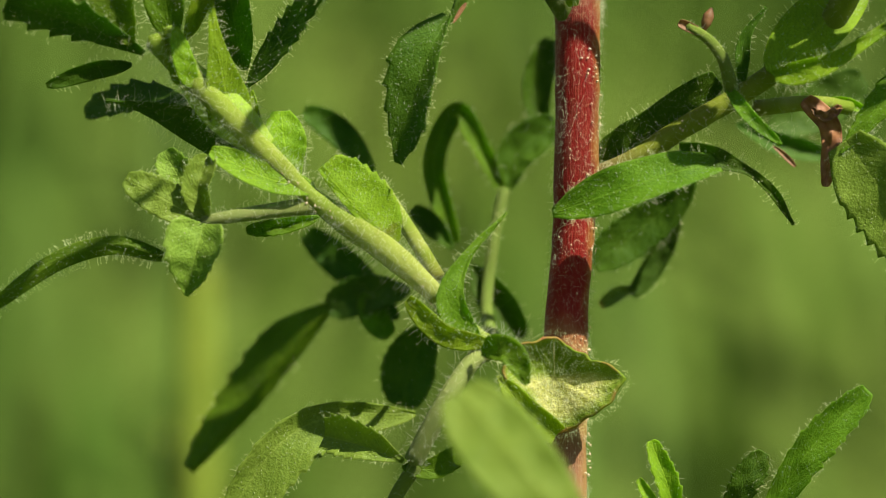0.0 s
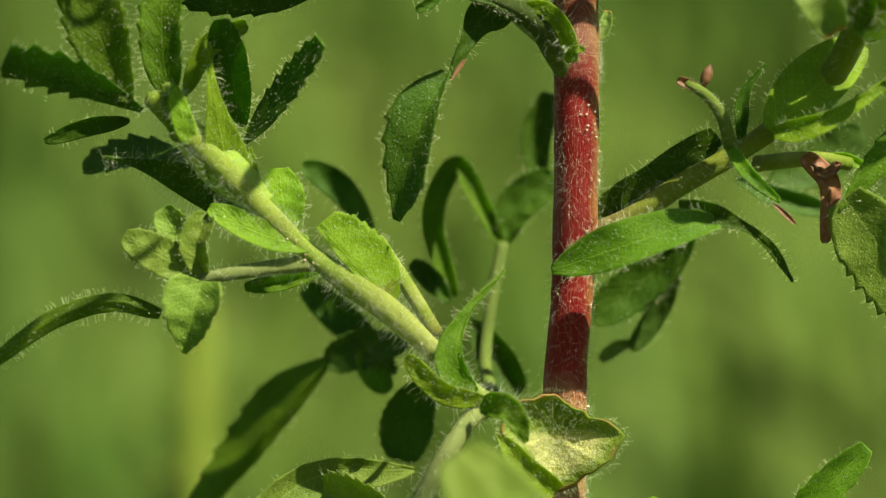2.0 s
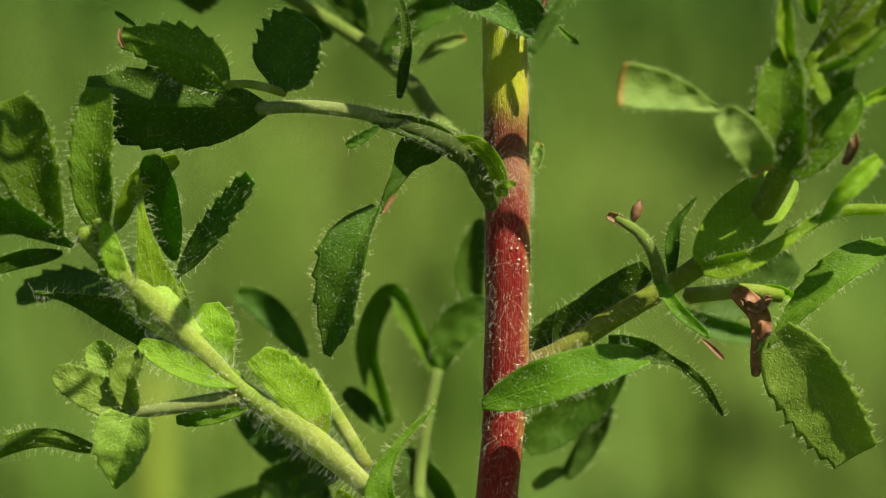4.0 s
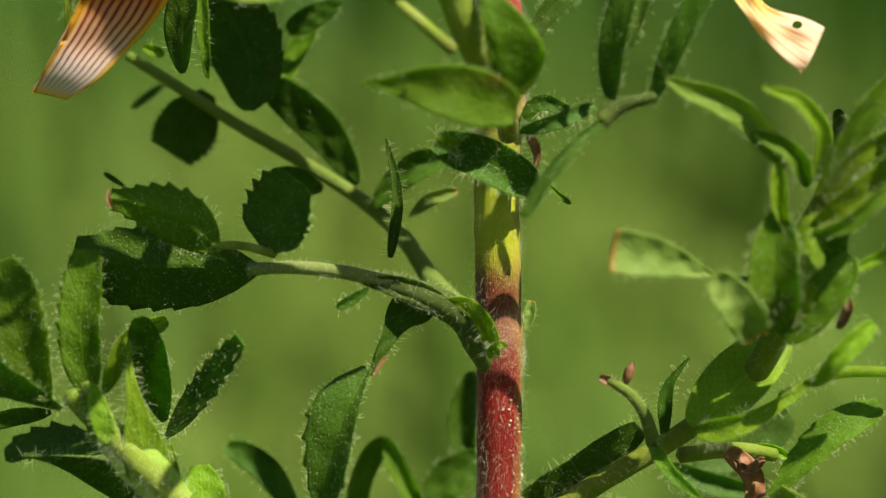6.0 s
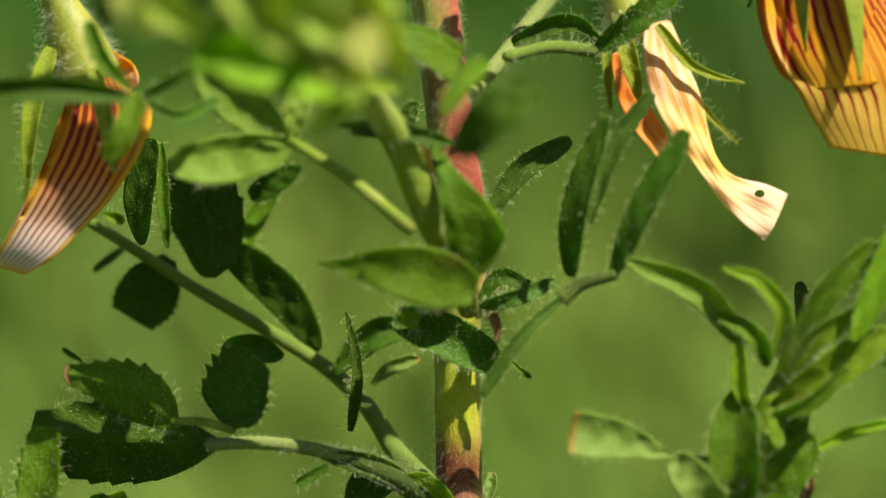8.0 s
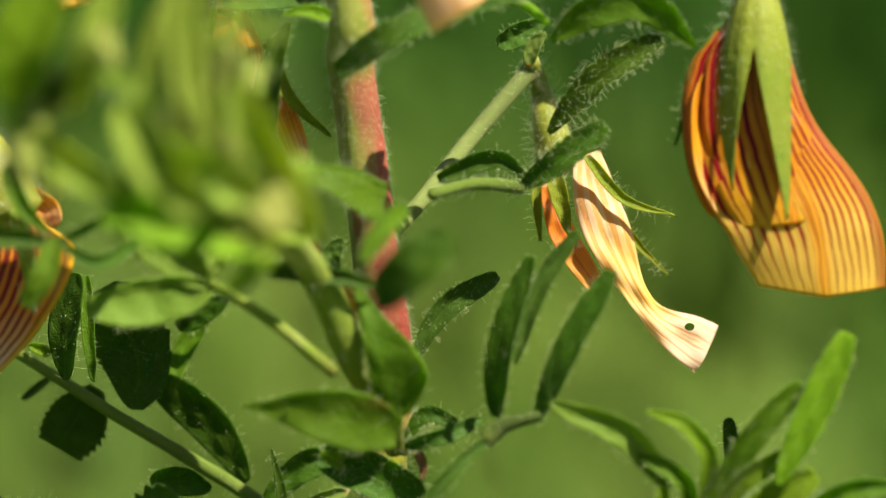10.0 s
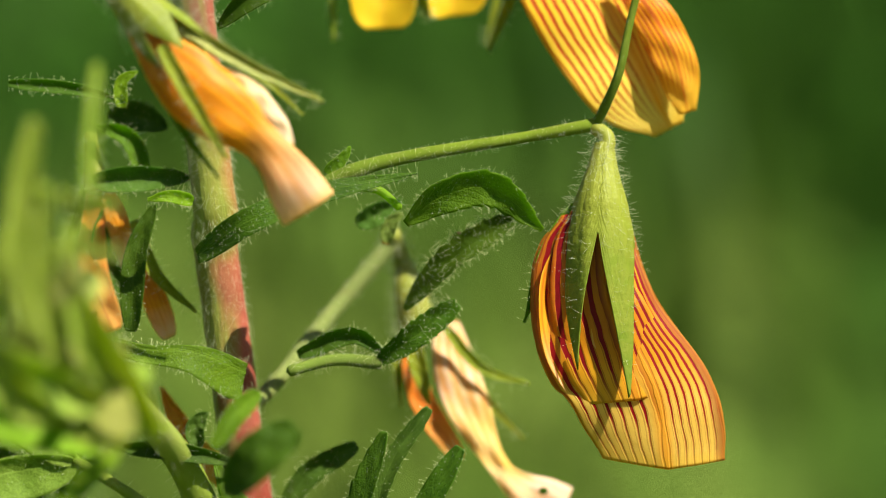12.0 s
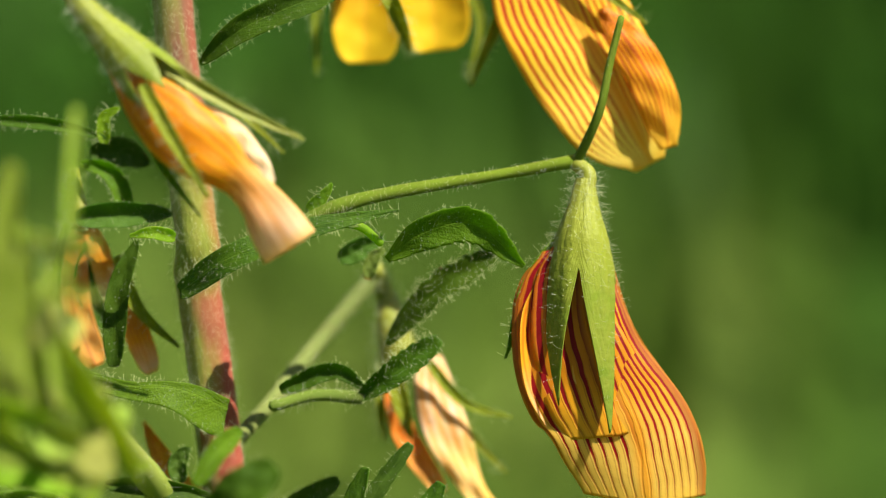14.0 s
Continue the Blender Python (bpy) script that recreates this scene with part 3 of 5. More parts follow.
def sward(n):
    """How far the grass colour turns to dark green: high on the bank, to the east and, less, to the west."""
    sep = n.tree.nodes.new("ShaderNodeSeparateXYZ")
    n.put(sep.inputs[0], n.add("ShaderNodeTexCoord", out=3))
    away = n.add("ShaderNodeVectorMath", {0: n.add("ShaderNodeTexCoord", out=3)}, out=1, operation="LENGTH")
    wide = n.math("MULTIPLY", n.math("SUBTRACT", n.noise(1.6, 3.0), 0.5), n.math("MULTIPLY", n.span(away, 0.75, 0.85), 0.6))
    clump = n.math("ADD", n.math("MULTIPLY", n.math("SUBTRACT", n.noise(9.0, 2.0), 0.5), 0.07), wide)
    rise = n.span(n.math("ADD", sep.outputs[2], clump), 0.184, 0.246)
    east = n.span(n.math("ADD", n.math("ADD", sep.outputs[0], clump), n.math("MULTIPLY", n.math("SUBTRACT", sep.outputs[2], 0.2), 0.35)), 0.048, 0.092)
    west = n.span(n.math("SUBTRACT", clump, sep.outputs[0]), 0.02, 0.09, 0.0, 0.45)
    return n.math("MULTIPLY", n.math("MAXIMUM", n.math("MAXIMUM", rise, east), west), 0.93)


def build_ground():
    n = Nodes("meadow_floor")
    col = n.ramp(n.noise(11.0, 4.0, 0.6), [(0.32, (0.088, 0.134, 0.020)), (0.5, (0.118, 0.166, 0.0275)), (0.68, (0.158, 0.193, 0.037))])
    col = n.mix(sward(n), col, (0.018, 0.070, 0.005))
    grain = n.noise(220.0, 4.0, 0.7)
    col = n.mix(n.math("MULTIPLY", n.span(grain, 0.4, 0.7), 0.4), col, (0.03, 0.06, 0.008))
    mat = n.surface(col, 0.8, n.bump(grain, 0.8, 0.01), None, 0.0, 0.05)
    k = 90
    t = np.linspace(-1, 1, k)
    xs = np.sign(t) * (np.abs(t) ** 5 * 3.0e6 + np.abs(t) * 2500)
    f = np.linspace(0, 1, 120)
    ys = -800 + f * 3600 + np.clip(f - 0.7, 0, None) ** 4 / 0.3**4 * 3.0e6
    ys = np.concatenate([-800 - np.geomspace(3.0e6, 200, 14), ys])
    x, y = np.meshgrid(xs, ys)
    z = ground_height(x, y) + np.where(np.abs(y) < 4000, 12 * np.sin(x / 130.0) * np.sin(y / 170.0), 0)
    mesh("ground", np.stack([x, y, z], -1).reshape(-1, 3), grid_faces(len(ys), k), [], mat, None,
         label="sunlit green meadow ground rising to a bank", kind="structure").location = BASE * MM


def build_grass():
    """Blades on the bank behind the plant."""
    n = Nodes("meadow_grass")
    col = n.ramp(n.noise(14.0, 3.0), [(0.35, (0.080, 0.149, 0.016)), (0.65, (0.152, 0.220, 0.031))])
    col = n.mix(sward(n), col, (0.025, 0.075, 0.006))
    mats = n.surface(col, 0.6, None, col, 0.35, 0.1)
    k = 6500
    x, y = RNG.normal(0, 210, k), 280 + np.abs(RNG.normal(320, 260, k))
    tuft = np.sin(x / 41.0 + 2 * np.sin(y / 60.0)) * np.sin(y / 77.0)
    keep = RNG.rand(k) < 0.35 + 0.6 * np.clip(tuft, 0, 1)
    x, y, k = x[keep], y[keep], keep.sum()
    z = ground_height(x, y) - 4
    tall = RNG.uniform(25, 75, k)
    a = RNG.rand(k) * 6.28
    lean = np.stack([np.cos(a), np.sin(a)], 1) * (tall * RNG.uniform(0.1, 0.6, k))[:, None]
    wide = np.stack([-np.sin(a), np.cos(a)], 1) * RNG.uniform(1.2, 3.2, k)[:, None]
    rows = []
    for f, w in ((0, 1.0), (0.5, 0.9), (1.0, 0.06)):
        for s in (-1, 1):
            rows.append(np.stack([x + lean[:, 0] * f * f + wide[:, 0] * w * s, y + lean[:, 1] * f * f + wide[:, 1] * w * s, z + tall * f], 1))
    v = np.stack(rows, 1).reshape(-1, 3)
    q = np.array([[0, 1, 3, 2], [2, 3, 5, 4]])[None] + np.arange(k)[:, None, None] * 6
    uv = np.tile(np.array([[0, 0], [1, 0], [0, 0.5], [1, 0.5], [0, 1], [1, 1]], float), (k, 1))
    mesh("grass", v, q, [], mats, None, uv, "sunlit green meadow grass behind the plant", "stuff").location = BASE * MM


build_ground()
build_grass()

def grains(pts, radius, count, parent, toward=(0.5, -0.8, 0.3)):
    """Sand grains that stick to a stalk."""
    c = spline(pts, 200)
    i = RNG.randint(5, 195, count)
    tan = unit(np.gradient(c, axis=0))[i]
    o = RNG.normal(0, 0.7, (count, 3)) + np.array(toward)
    o = unit(o - tan * (o * tan).sum(1, keepdims=True))
    at = c[i] + o * radius
    a = unit(RNG.normal(size=(count, 3)))
    b = unit(np.cross(a, RNG.normal(size=(count, 3))))
    e = np.cross(a, b)
    size = RNG.uniform(0.04, 0.12, (count, 1))
    v = np.stack([at + a * size, at + b * size * 0.8, at - a * size * 0.9, at - b * size, at + e * size * 0.8, at - e * size * 0.7], 1).reshape(-1, 3)
    tris = np.array([[s, (s + 1) % 4, 4] for s in range(4)] + [[(s + 1) % 4, s, 5] for s in range(4)])[None] + np.arange(count)[:, None, None] * 6
    mesh("sand_grains", v, [], tris, GRIT, parent, kind="stuff")


# ---- the flowering plant ----
plant = tagged(new("flowering_plant"), "hairy green herb with red stem and orange-veined flowers", "plant", "", "")
plant.location = BASE * MM

# main stem
STEM = [(9.0, 1.5, -162.0), (8.4, 1.5, -90.0), (7.9, 1.5, -40.0)] + [(7.31, 1.5, -13.98), (7.31, 1.5, -10.64), (7.31, 1.5, -4.3), (7.64, 1.5, -0.3), (7.87, 1.5, 3.7), (7.94, 1.5, 8.04), (7.97, 1.5, 12.71)] + [(7.9, 1.5, 18.99), (7.83, 1.5, 25.33)] + [(8.19, 1, 32.13), (7.47, 1, 37.37), (6.95, 0.5, 41.94), (6.46, 0.5, 45.54), (5.92, 0, 49.76)] + [(6.1, -1, 50.83), (5.62, -1, 54.91), (5.18, -1, 59.32), (4.74, -1, 63.4), (4.33, -1, 68.84)]
main_stem = tube("main_stem", STEM, [1.53, 1.53, 1.49, 1.46, 1.43, 1.43, 1.39, 1.26, 1.19, 1.33, 1.36, 1.33, 1.19], RED_STEM, plant, 34.0, 0.42, "dark red hairy stem", 320, fine=0.0038, flat=0.6, bare=0.6, knobs=
     [((z - STEM_LOW) / (STEM_TOP - STEM_LOW), w / 230, a) for z, w, a in ((-8, 2.5, 0.12), (3, 1.5, 0.05), (14.2, 1.0, 0.07), (27.5, 1.5, 0.06), (49, 1.2, 0.07))])

grains([(7.31, 1.5, -13.98), (7.31, 1.5, -10.64), (7.31, 1.5, -4.3), (7.64, 1.5, -0.3), (7.87, 1.5, 3.7), (7.94, 1.5, 8.04), (7.97, 1.5, 12.71)], 1.39, 150, main_stem, (1.0, -0.7, 0.2))

# lower branch that leans to the front, with its leaves
branch = tube("branch", [(6.86, 1, -8.62), (4.01, 0, -5.94), (2.19, -0.45, -5.26), (-0.46, -0.85, -2.61), (-3.43, -1.3, 0.03), (-7.38, -1.69, 2.83), (-9.67, -2.08, 4.97), (-12.61, -2.54, 7.91), (-14.9, -2.54, 10.21), (-16.87, -2.54, 12.18)],
     [0.9, 0.6, 0.5, 0.56, 0.78, 0.82, 0.52, 0.66, 0.76, 0.7, 0.55], GREEN_STEM, plant, 30.0, 0.9, fine=0.006)
grains([(2.19, -0.45, -5.26), (-0.46, -0.85, -2.61), (-3.43, -1.3, 0.03), (-7.38, -1.69, 2.83), (-9.67, -2.08, 4.97)], 0.66, 45, branch, (-0.4, -0.8, -0.4))
WING = (0.85, 1.0, 1.0, 1.0, 0.97, 0.9, 0.75, 0.45, 0.15)
SPEAR = (0.8, 1.0, 0.95, 0.8, 0.6, 0.42, 0.28, 0.18, 0.1, 0.03)
stipule([(-2.99, -1.4, 0.05), (-4.86, -2, 2.19), (-7.09, -2.3, 4.75)], 0.46, STIPULE, right=2.3, tilt=(10, -20), widths=(0.3, 0.7, 0.92, 1, 1, 0.98, 0.92, 0.8, 0.5), cup=25, teeth=0.2, hair=12, length=0.3)
stipule([(-8.68, -1.0, 3.9), (-9.18, -1.5, 5.87), (-9.46, -1.3, 8.04)], 1.45, BRIGHT_LEAF, right=1.35, tilt=(30, -20), widths=(0.25, 0.5, 0.72, 0.92, 1, 0.95, 0.78, 0.4), cup=30, hair=9, length=0.3)
stipule([(-7.5, -1.95, 3.46), (-10.3, -2.79, 4.16), (-13.51, -2.79, 5.67)], 0.93, BRIGHT_LEAF, right=0.99, tilt=(32, -18), shape=(0.45, 0.45), hair=8, length=0.5)
stipule([(-12.16, -2, 7.06), (-12.77, -2.9, 10.06), (-13.28, -3.2, 12.99), (-13.48, -2.6, 15.32)], 1.46, BRIGHT_LEAF, right=1.33, tilt=(18, -22), widths=(0.7, 1, 0.98, 0.8, 0.58, 0.4, 0.27, 0.17, 0.1, 0.03), cup=15, hair=9, length=0.4)
stipule([(-10.24, -2.6, 5.83), (-12.18, -3, 7.63), (-14.48, -3, 9.93), (-15.91, -2.8, 12.95)], 1.5, FRESH_LEAF, right=1.4, tilt=(-16, -22), widths=(0.55, 0.8, 0.95, 1, 0.9, 0.72, 0.5, 0.3, 0.1), cup=-20, hair=8, length=0.4)
stipule([(-14.47, -3.12, 9.43), (-14.99, -3.64, 11.23), (-15.47, -3.38, 12.87)], 0.8, BRIGHT_LEAF, right=0.53, tilt=(20, -15), shape=(0.4, 0.6), hair=9)
stipule([(-11.29, -0.5, 5.55), (-14.72, -0.9, 7.52), (-17.48, -1.6, 8.33), (-19.66, -2.2, 8.62)], 1.39, DARK_SHADED_LEAF, right=1.00, tilt=(-25, 30), widths=(0.4, 0.85, 1, 1, 0.92, 0.75, 0.5, 0.28, 0.12, 0.03), hair=11, length=0.55)
stipule([(-14.91, -2.86, 9.77), (-15.62, -3.12, 11.24), (-16.22, -2.99, 12.88)], 0.8, BRIGHT_LEAF, tilt=(20, 20), widths=SPEAR)
leaf([(-11.55, 0.5, 9.57), (-9.26, -1.2, 12.56), (-7, -3.2, 15.38)], 0.83, DARK_SHADED_LEAF, right=0.96, tilt=(-28, 28), teeth=0.7, widths=(0.15, 0.55, 0.82, 0.95, 1, 1, 1, 0.95, 0.85, 0.55), hair=8, length=0.32, count=8)
leaf([(-11.68, 0.4, 10.5), (-12.15, -0.8, 13.27), (-12.65, -2.8, 16.62)], 1.3, DARK_SHADED_LEAF, tilt=(-30, 30), shape=(0.6, 0.4))
leaf([(-15.8, -2.4, 12.17), (-16.15, -3, 16.16), (-15.77, -2.8, 20.53)], 1.4, LEAF, right=1.25, tilt=(0, 22), teeth=0.4, widths=(0.35, 0.75, 0.95, 1, 1, 1, 0.95, 0.85, 0.6), hair=7, length=0.3)
leaf([(-18.04, -3.2, 11.83), (-19.62, -3.6, 15.45), (-20.9, -3.2, 19.9)], 1.86, LEAF, right=2.12, tilt=(2, 26), teeth=0.3, widths=(0.12, 0.42, 0.55, 0.76, 0.92, 1, 1, 0.95, 0.8, 0.5), cup=15, hair=8, count=8)
leaf([(-17.38, -2.6, 11.38), (-20.81, -4, 12.96), (-24.98, -6, 14.16)], 1.13, DARK_SHADED_LEAF, right=1.46, tilt=(-28, 30), teeth=0.9, widths=(0.15, 0.38, 0.58, 0.76, 0.9, 1, 1, 0.92, 0.75), hair=8, count=6)
leaf([(-18.55, 3, 10.99), (-21.15, 4, 10.63), (-23.65, 4, 9.75)], 0.63, DARK_SHADED_LEAF, right=0.56, tilt=(-10, 30), shape=(0.5, 0.5), hair=3)
leaf([(-15.25, 4, 8.6), (-18.43, 6, 8.93), (-21.61, 7, 8.14)], 0.73, BLUE_LEAF, right=1.26, tilt=(25, -25), teeth=0.6, hair=3, count=6)
leaf([(-15.02, -1.3, 12.2), (-13.77, -1.3, 15.07), (-11.43, -0.65, 16.52)], 0.86, BRIGHT_LEAF, tilt=(45, 20))
stipule([(-10.66, -0.85, 6.32), (-10.99, -0.85, 7.64), (-11.15, -0.85, 9.3)], 0.4, BRIGHT_LEAF)

# stalked leaf beside the joint of that branch
stalk([(-6.9, -1.3, 2.61), (-9.67, -2.08, 2.27), (-11.95, -2.54, 1.94), (-13.98, -2.54, 1.61)], 0.56, 0.33, GREY_STEM, hair=22, length=0.5)
leaf([(-13.85, -2.6, 1.58), (-16.02, -2.99, 2.82), (-18.41, -2.99, 4.1)], 1.13, SOFT_LEAF, right=1.13, tilt=(5, -8), teeth=0.3, shape=(0.5, 0.45))
leaf([(-14.3, -1.69, 2.27), (-15.28, -1.69, 3.99), (-16.27, -1.69, 5.7)], 1.13, SOFT_LEAF, tilt=(20, 20), teeth=0.35)
leaf([(-13.72, -2.54, 1.74), (-14.16, -2.93, 3.64), (-13.52, -2.54, 5.35)], 1.19, SOFT_LEAF, tilt=(20, 50), teeth=0.35)
leaf([(-13.83, -2.8, 1.47), (-14.33, -3.2, -0.43), (-14.89, -2.6, -2.73)], 2.06, SOFT_LEAF, right=2.19, tilt=(42, 18), teeth=0.35, widths=(0.7, 0.95, 1, 0.95, 0.85, 0.7, 0.5, 0.28, 0.05), count=7)
leaf([(-16.31, -2, -0.44), (-19.13, -2.5, 0.25), (-22.54, -2.9, -0.76), (-26.47, -2.9, -3.58)], 0.66, LEAF, right=0.56, tilt=(-30, -12), hair=16, shape=(0.25, 0.35), length=0.3)
leaf([(-7.29, 1, 1.86), (-9.46, 1, 1.43), (-11.59, 1, 1.13)], 0.6, LEAF, tilt=(10, 40), teeth=0.4)

# leaves behind and below that branch
leaf([(-6.82, 13, -3.37), (-9.9, 14, -6.9), (-12.57, 15, -10.27), (-15.74, 15, -13.75)], 0.73, LEAF, right=2.4, tilt=(-30, -30), teeth=0.3, widths=(0.3, 0.7, 1, 1, 0.9, 0.7, 0.6, 0.5), rights=(0.1, 0.55, 0.9, 1, 0.98, 0.9, 0.75, 0.55, 0.2), hair=2)
leaf([(-2.04, 11, -2.56), (-4.66, 12, -2.75), (-7.12, 13, -3.63)], 1.26, BLUE_LEAF, tilt=(10, 10), teeth=0.3, hair=2)
leaf([(-5.01, 12, -2.75), (-4.31, 12, -4.14), (-3.2, 12, -5.39)], 0.86, LEAF, tilt=(10, 10), hair=2)
leaf([(-1.66, 5, -9.85), (-6.54, 4, -9.91), (-9.87, 3, -11.72), (-12.72, 3, -15.74)], 2.32, SOFT_LEAF, right=1.13, tilt=(12, 20), teeth=0.25, shape=(0.7, 0.3), hair=4)
leaf([(-2.3, -1, -12.41), (-4.55, -1, -11.55), (-6.95, 0, -10.94)], 1.06, SOFT_LEAF, right=1.73, tilt=(20, 28), teeth=0.4, widths=(0.1, 0.35, 0.6, 0.8, 0.95, 1.0, 1.0, 0.7))
leaf([(-2.38, -1, -12.78), (-0.46, -1, -12.78), (1.52, -1, -11.53)], 0.73, LEAF, tilt=(15, 15), teeth=0.3)
stalk([(2.51, -1, -6.08), (1.68, -2, -6.55), (0.03, -3, -8.98), (-1.71, -2, -12.3)], 0.5, 0.58, GREY_STEM, hair=14, length=0.6)
stalk([(-1.62, -1, -12.68), (-2.79, 0, -14.56), (-4.13, 1, -17.28)], 0.46, 0.33, DULL_STEM)
leaf([(-0.66, 10, -4.62), (-1.87, 11, -6.89), (-2.49, 11, -9.66)], 1.82, DARK_SHADED_LEAF, tilt=(25, 10), teeth=0.25, hair=2)
leaf([(0.55, 11, 0.03), (-0.49, 12, 1.25), (-1.88, 12, 2.54)], 0.86, DARK_SHADED_LEAF, hair=2)
leaf([(-4.24, 12, 4.49), (-6.42, 13, 7.19), (-8.59, 13, 8.55)], 0.93, DARK_SHADED_LEAF, tilt=(15, 10), hair=2)
leaf([(-2.75, 12, -4.31), (-5.73, 13, -1.36), (-8.52, 13, 1.08)], 1.13, DARK_SHADED_LEAF, tilt=(10, 10), hair=2)
leaf([(7.43, -25, -15.6), (4.37, -24, -11.65), (0.92, -21.5, -7.57)], 2.5, SOFT_LEAF, right=2.0, tilt=(6, -14), shape=(0.5, 0.35), hair=1)
stipule([(2.24, -1.5, -5.44), (0.92, -2.6, -2.92), (1.58, -2, -0.46), (3.77, -1, 2.11)], 1.55, LEAF, right=0.40, tilt=(15, 20), widths=(0.3, 0.8, 1, 0.95, 0.66, 0.42, 0.28, 0.2, 0.13, 0.05))
stipule([(2.57, -2, -5.49), (0.03, -3, -4.88), (-2.04, -2.4, -2.92)], 0.75, STIPULE, right=0.7, tilt=(-10, 30), shape=(0.4, 0.35), hair=10, length=0.5)
stalk([(-0.3, 0, -1.63), (-1.63, 1, 0.53), (-3.81, 2, 3.88)], 0.43, 0.46, GREEN_STEM, hair=14)

# cup at the lowest joint
sheath([(6.54, -0.3, -7.58)][0], (2.8, 2.25, 2.6, 4.15, 3.3, 3.0, 3.3, 2.4, 2.05, 3.0, 3.3, 2.9), (1.1, 0.9, 1.0, 1.4, 1.2, 0.6, 0.2, 0.6, 1.2, 1.8, 1.8, 1.4))
stipule([(6.62, -1.6, -10.84), (4.8, -2.4, -9.33), (3.22, -2, -7.37)], 0.8, STIPULE, right=0.86, tilt=(20, 20), widths=WING)
stipule([(2.24, -3.2, -5.99), (3.66, -4.4, -6.22), (4.83, -4.6, -7.84)], 1.20, LEAF, right=0.46, tilt=(10, 20), widths=(0.3, 0.8, 1, 1, 0.95, 0.8, 0.55, 0.2))

tuft = np.array((6.9, -2.2, -8.6)) + RNG.normal(0, 1, (240, 3)) * (1.3, 0.3, 0.5)
hairs(tuft, RNG.normal(0, 0.6, (240, 3)) + (0, -0.6, 0.5), RNG.uniform(0.15, 0.4, 240), main_stem, 0.007, 0.014, WOOL)

turn = RNG.uniform(-1.7, 1.7, 260)
ring = np.stack([np.sin(turn), -np.cos(turn), 0 * turn], 1)
hairs(np.array((7.95, 1.5, 14.3)) + ring * 1.42 + RNG.normal(0, 1, (260, 3)) * (0, 0, 0.5), ring + RNG.normal(0, 0.5, (260, 3)), RNG.uniform(0.12, 0.4, 260), main_stem, 0.006, 0.012, WOOL)

# leaves behind the stem
leaf([(0.63, 13, 0.38), (-0.56, 13, 5.27), (0.84, 13, 8.41), (2.3, 13, 6.32), (3.63, 13, 3.7)], 0.86, LEAF, tilt=(30, 30), shape=(0.2, 0.3), hair=2)
leaf([(3.98, 13, 3.7), (4.57, 13, 5.97), (7.02, 13, 7.89)], 1.33, DARK_SHADED_LEAF, tilt=(15, 20), hair=2)
leaf([(6.24, 14, 6.87), (5.82, 14, 9.85), (6.69, 14, 13)], 1.19, DARK_SHADED_LEAF, hair=2)
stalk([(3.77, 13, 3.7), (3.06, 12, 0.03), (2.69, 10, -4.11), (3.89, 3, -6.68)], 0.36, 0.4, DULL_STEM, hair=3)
leaf([(1.77, 12, -1.01), (3.16, 12, -3.1), (4.8, 12, -5.53)], 1.39, DARK_SHADED_LEAF, hair=2)

# hanging folded leaf and the joint above it
tube("stalk", [(7.58, 1.2, 13.49), (6.8, 0.5, 14.8), (5.73, -0.2, 16.67), (3.07, -0.65, 18.07), (0.09, -0.78, 18.96)], [0.66, 0.86, 0.86, 0.73, 0.46], PETIOLE, plant, 22.0, 0.38, fine=0.005)
leaf([(0.38, -0.9, 13.65), (-0.87, -2, 11.18), (-1.89, -2, 8.22), (-2.65, -1.4, 5.01)], 1.9, DARK_SHADED_LEAF, right=2.15, tilt=(50, -14), teeth=0.4, widths=(0.1, 0.3, 0.5, 0.75, 0.95, 1, 0.7, 0.2), rights=(0.2, 0.7, 0.97, 1, 0.85, 0.62, 0.35, 0.08), hair=9, count=7, cup=15)
leaf([(0.59, -1.2, 13.19), (0.95, -1, 13.79), (1.35, -0.9, 14.39)], 0.16, BROWN, hair=0)
stipule([(7.62, -0.3, 14.24), (7.15, -1, 16.04), (6.04, -1.2, 17.28), (4.6, -1, 17.41)], 0.50, BRIGHT_LEAF, right=0.60, tilt=(-15, 20), shape=(0.25, 0.35), hair=10, length=0.35)
stipule([(7.42, -0.5, 14.65), (7.84, -1, 14.99), (8.4, -0.6, 14.98)], 0.30, BRIGHT_LEAF, hair=12)
stipule([(5.06, -0.65, 16.98), (3.07, -1.1, 18.05), (0.36, -1.17, 18.68)], 0.66, DARK_SHADED_LEAF, right=0.8, tilt=(20, 20), shape=(0.3, 0.4), hair=8, length=0.25)
stipule([(4.17, 0.3, 17.72), (2.41, 0, 16.94), (1.41, -0.5, 15.27), (0.36, -1, 13.2)], 1.20, DARK_SHADED_LEAF, right=1.33, tilt=(-20, 25), widths=(0.6, 1, 1, 0.8, 0.52, 0.38, 0.3, 0.2, 0.1), hair=4)
stalk([(1.75, -0.91, 18.62), (-0.9, -1.04, 19.21), (-3.86, -1.3, 19.53), (-6.67, -1.3, 19.4)], 0.43, 0.36, GREY_STEM, hair=40, length=0.3)
leaf([(0.37, -1.95, 18.34), (-0.55, -1.95, 17.68), (-1.48, -1.95, 17.19)], 0.4, DARK_SHADED_LEAF)
leaf([(-5.45, -1.9, 20.56), (-4.71, -2.4, 22.58), (-3.71, -3.2, 24.46)], 2.52, DARK_SHADED_LEAF, right=2.32, tilt=(-34, 30), teeth=0.45, widths=(0.25, 0.7, 0.93, 1, 1, 1, 0.92, 0.78, 0.5), cup=30, hair=6, length=0.3, count=7)
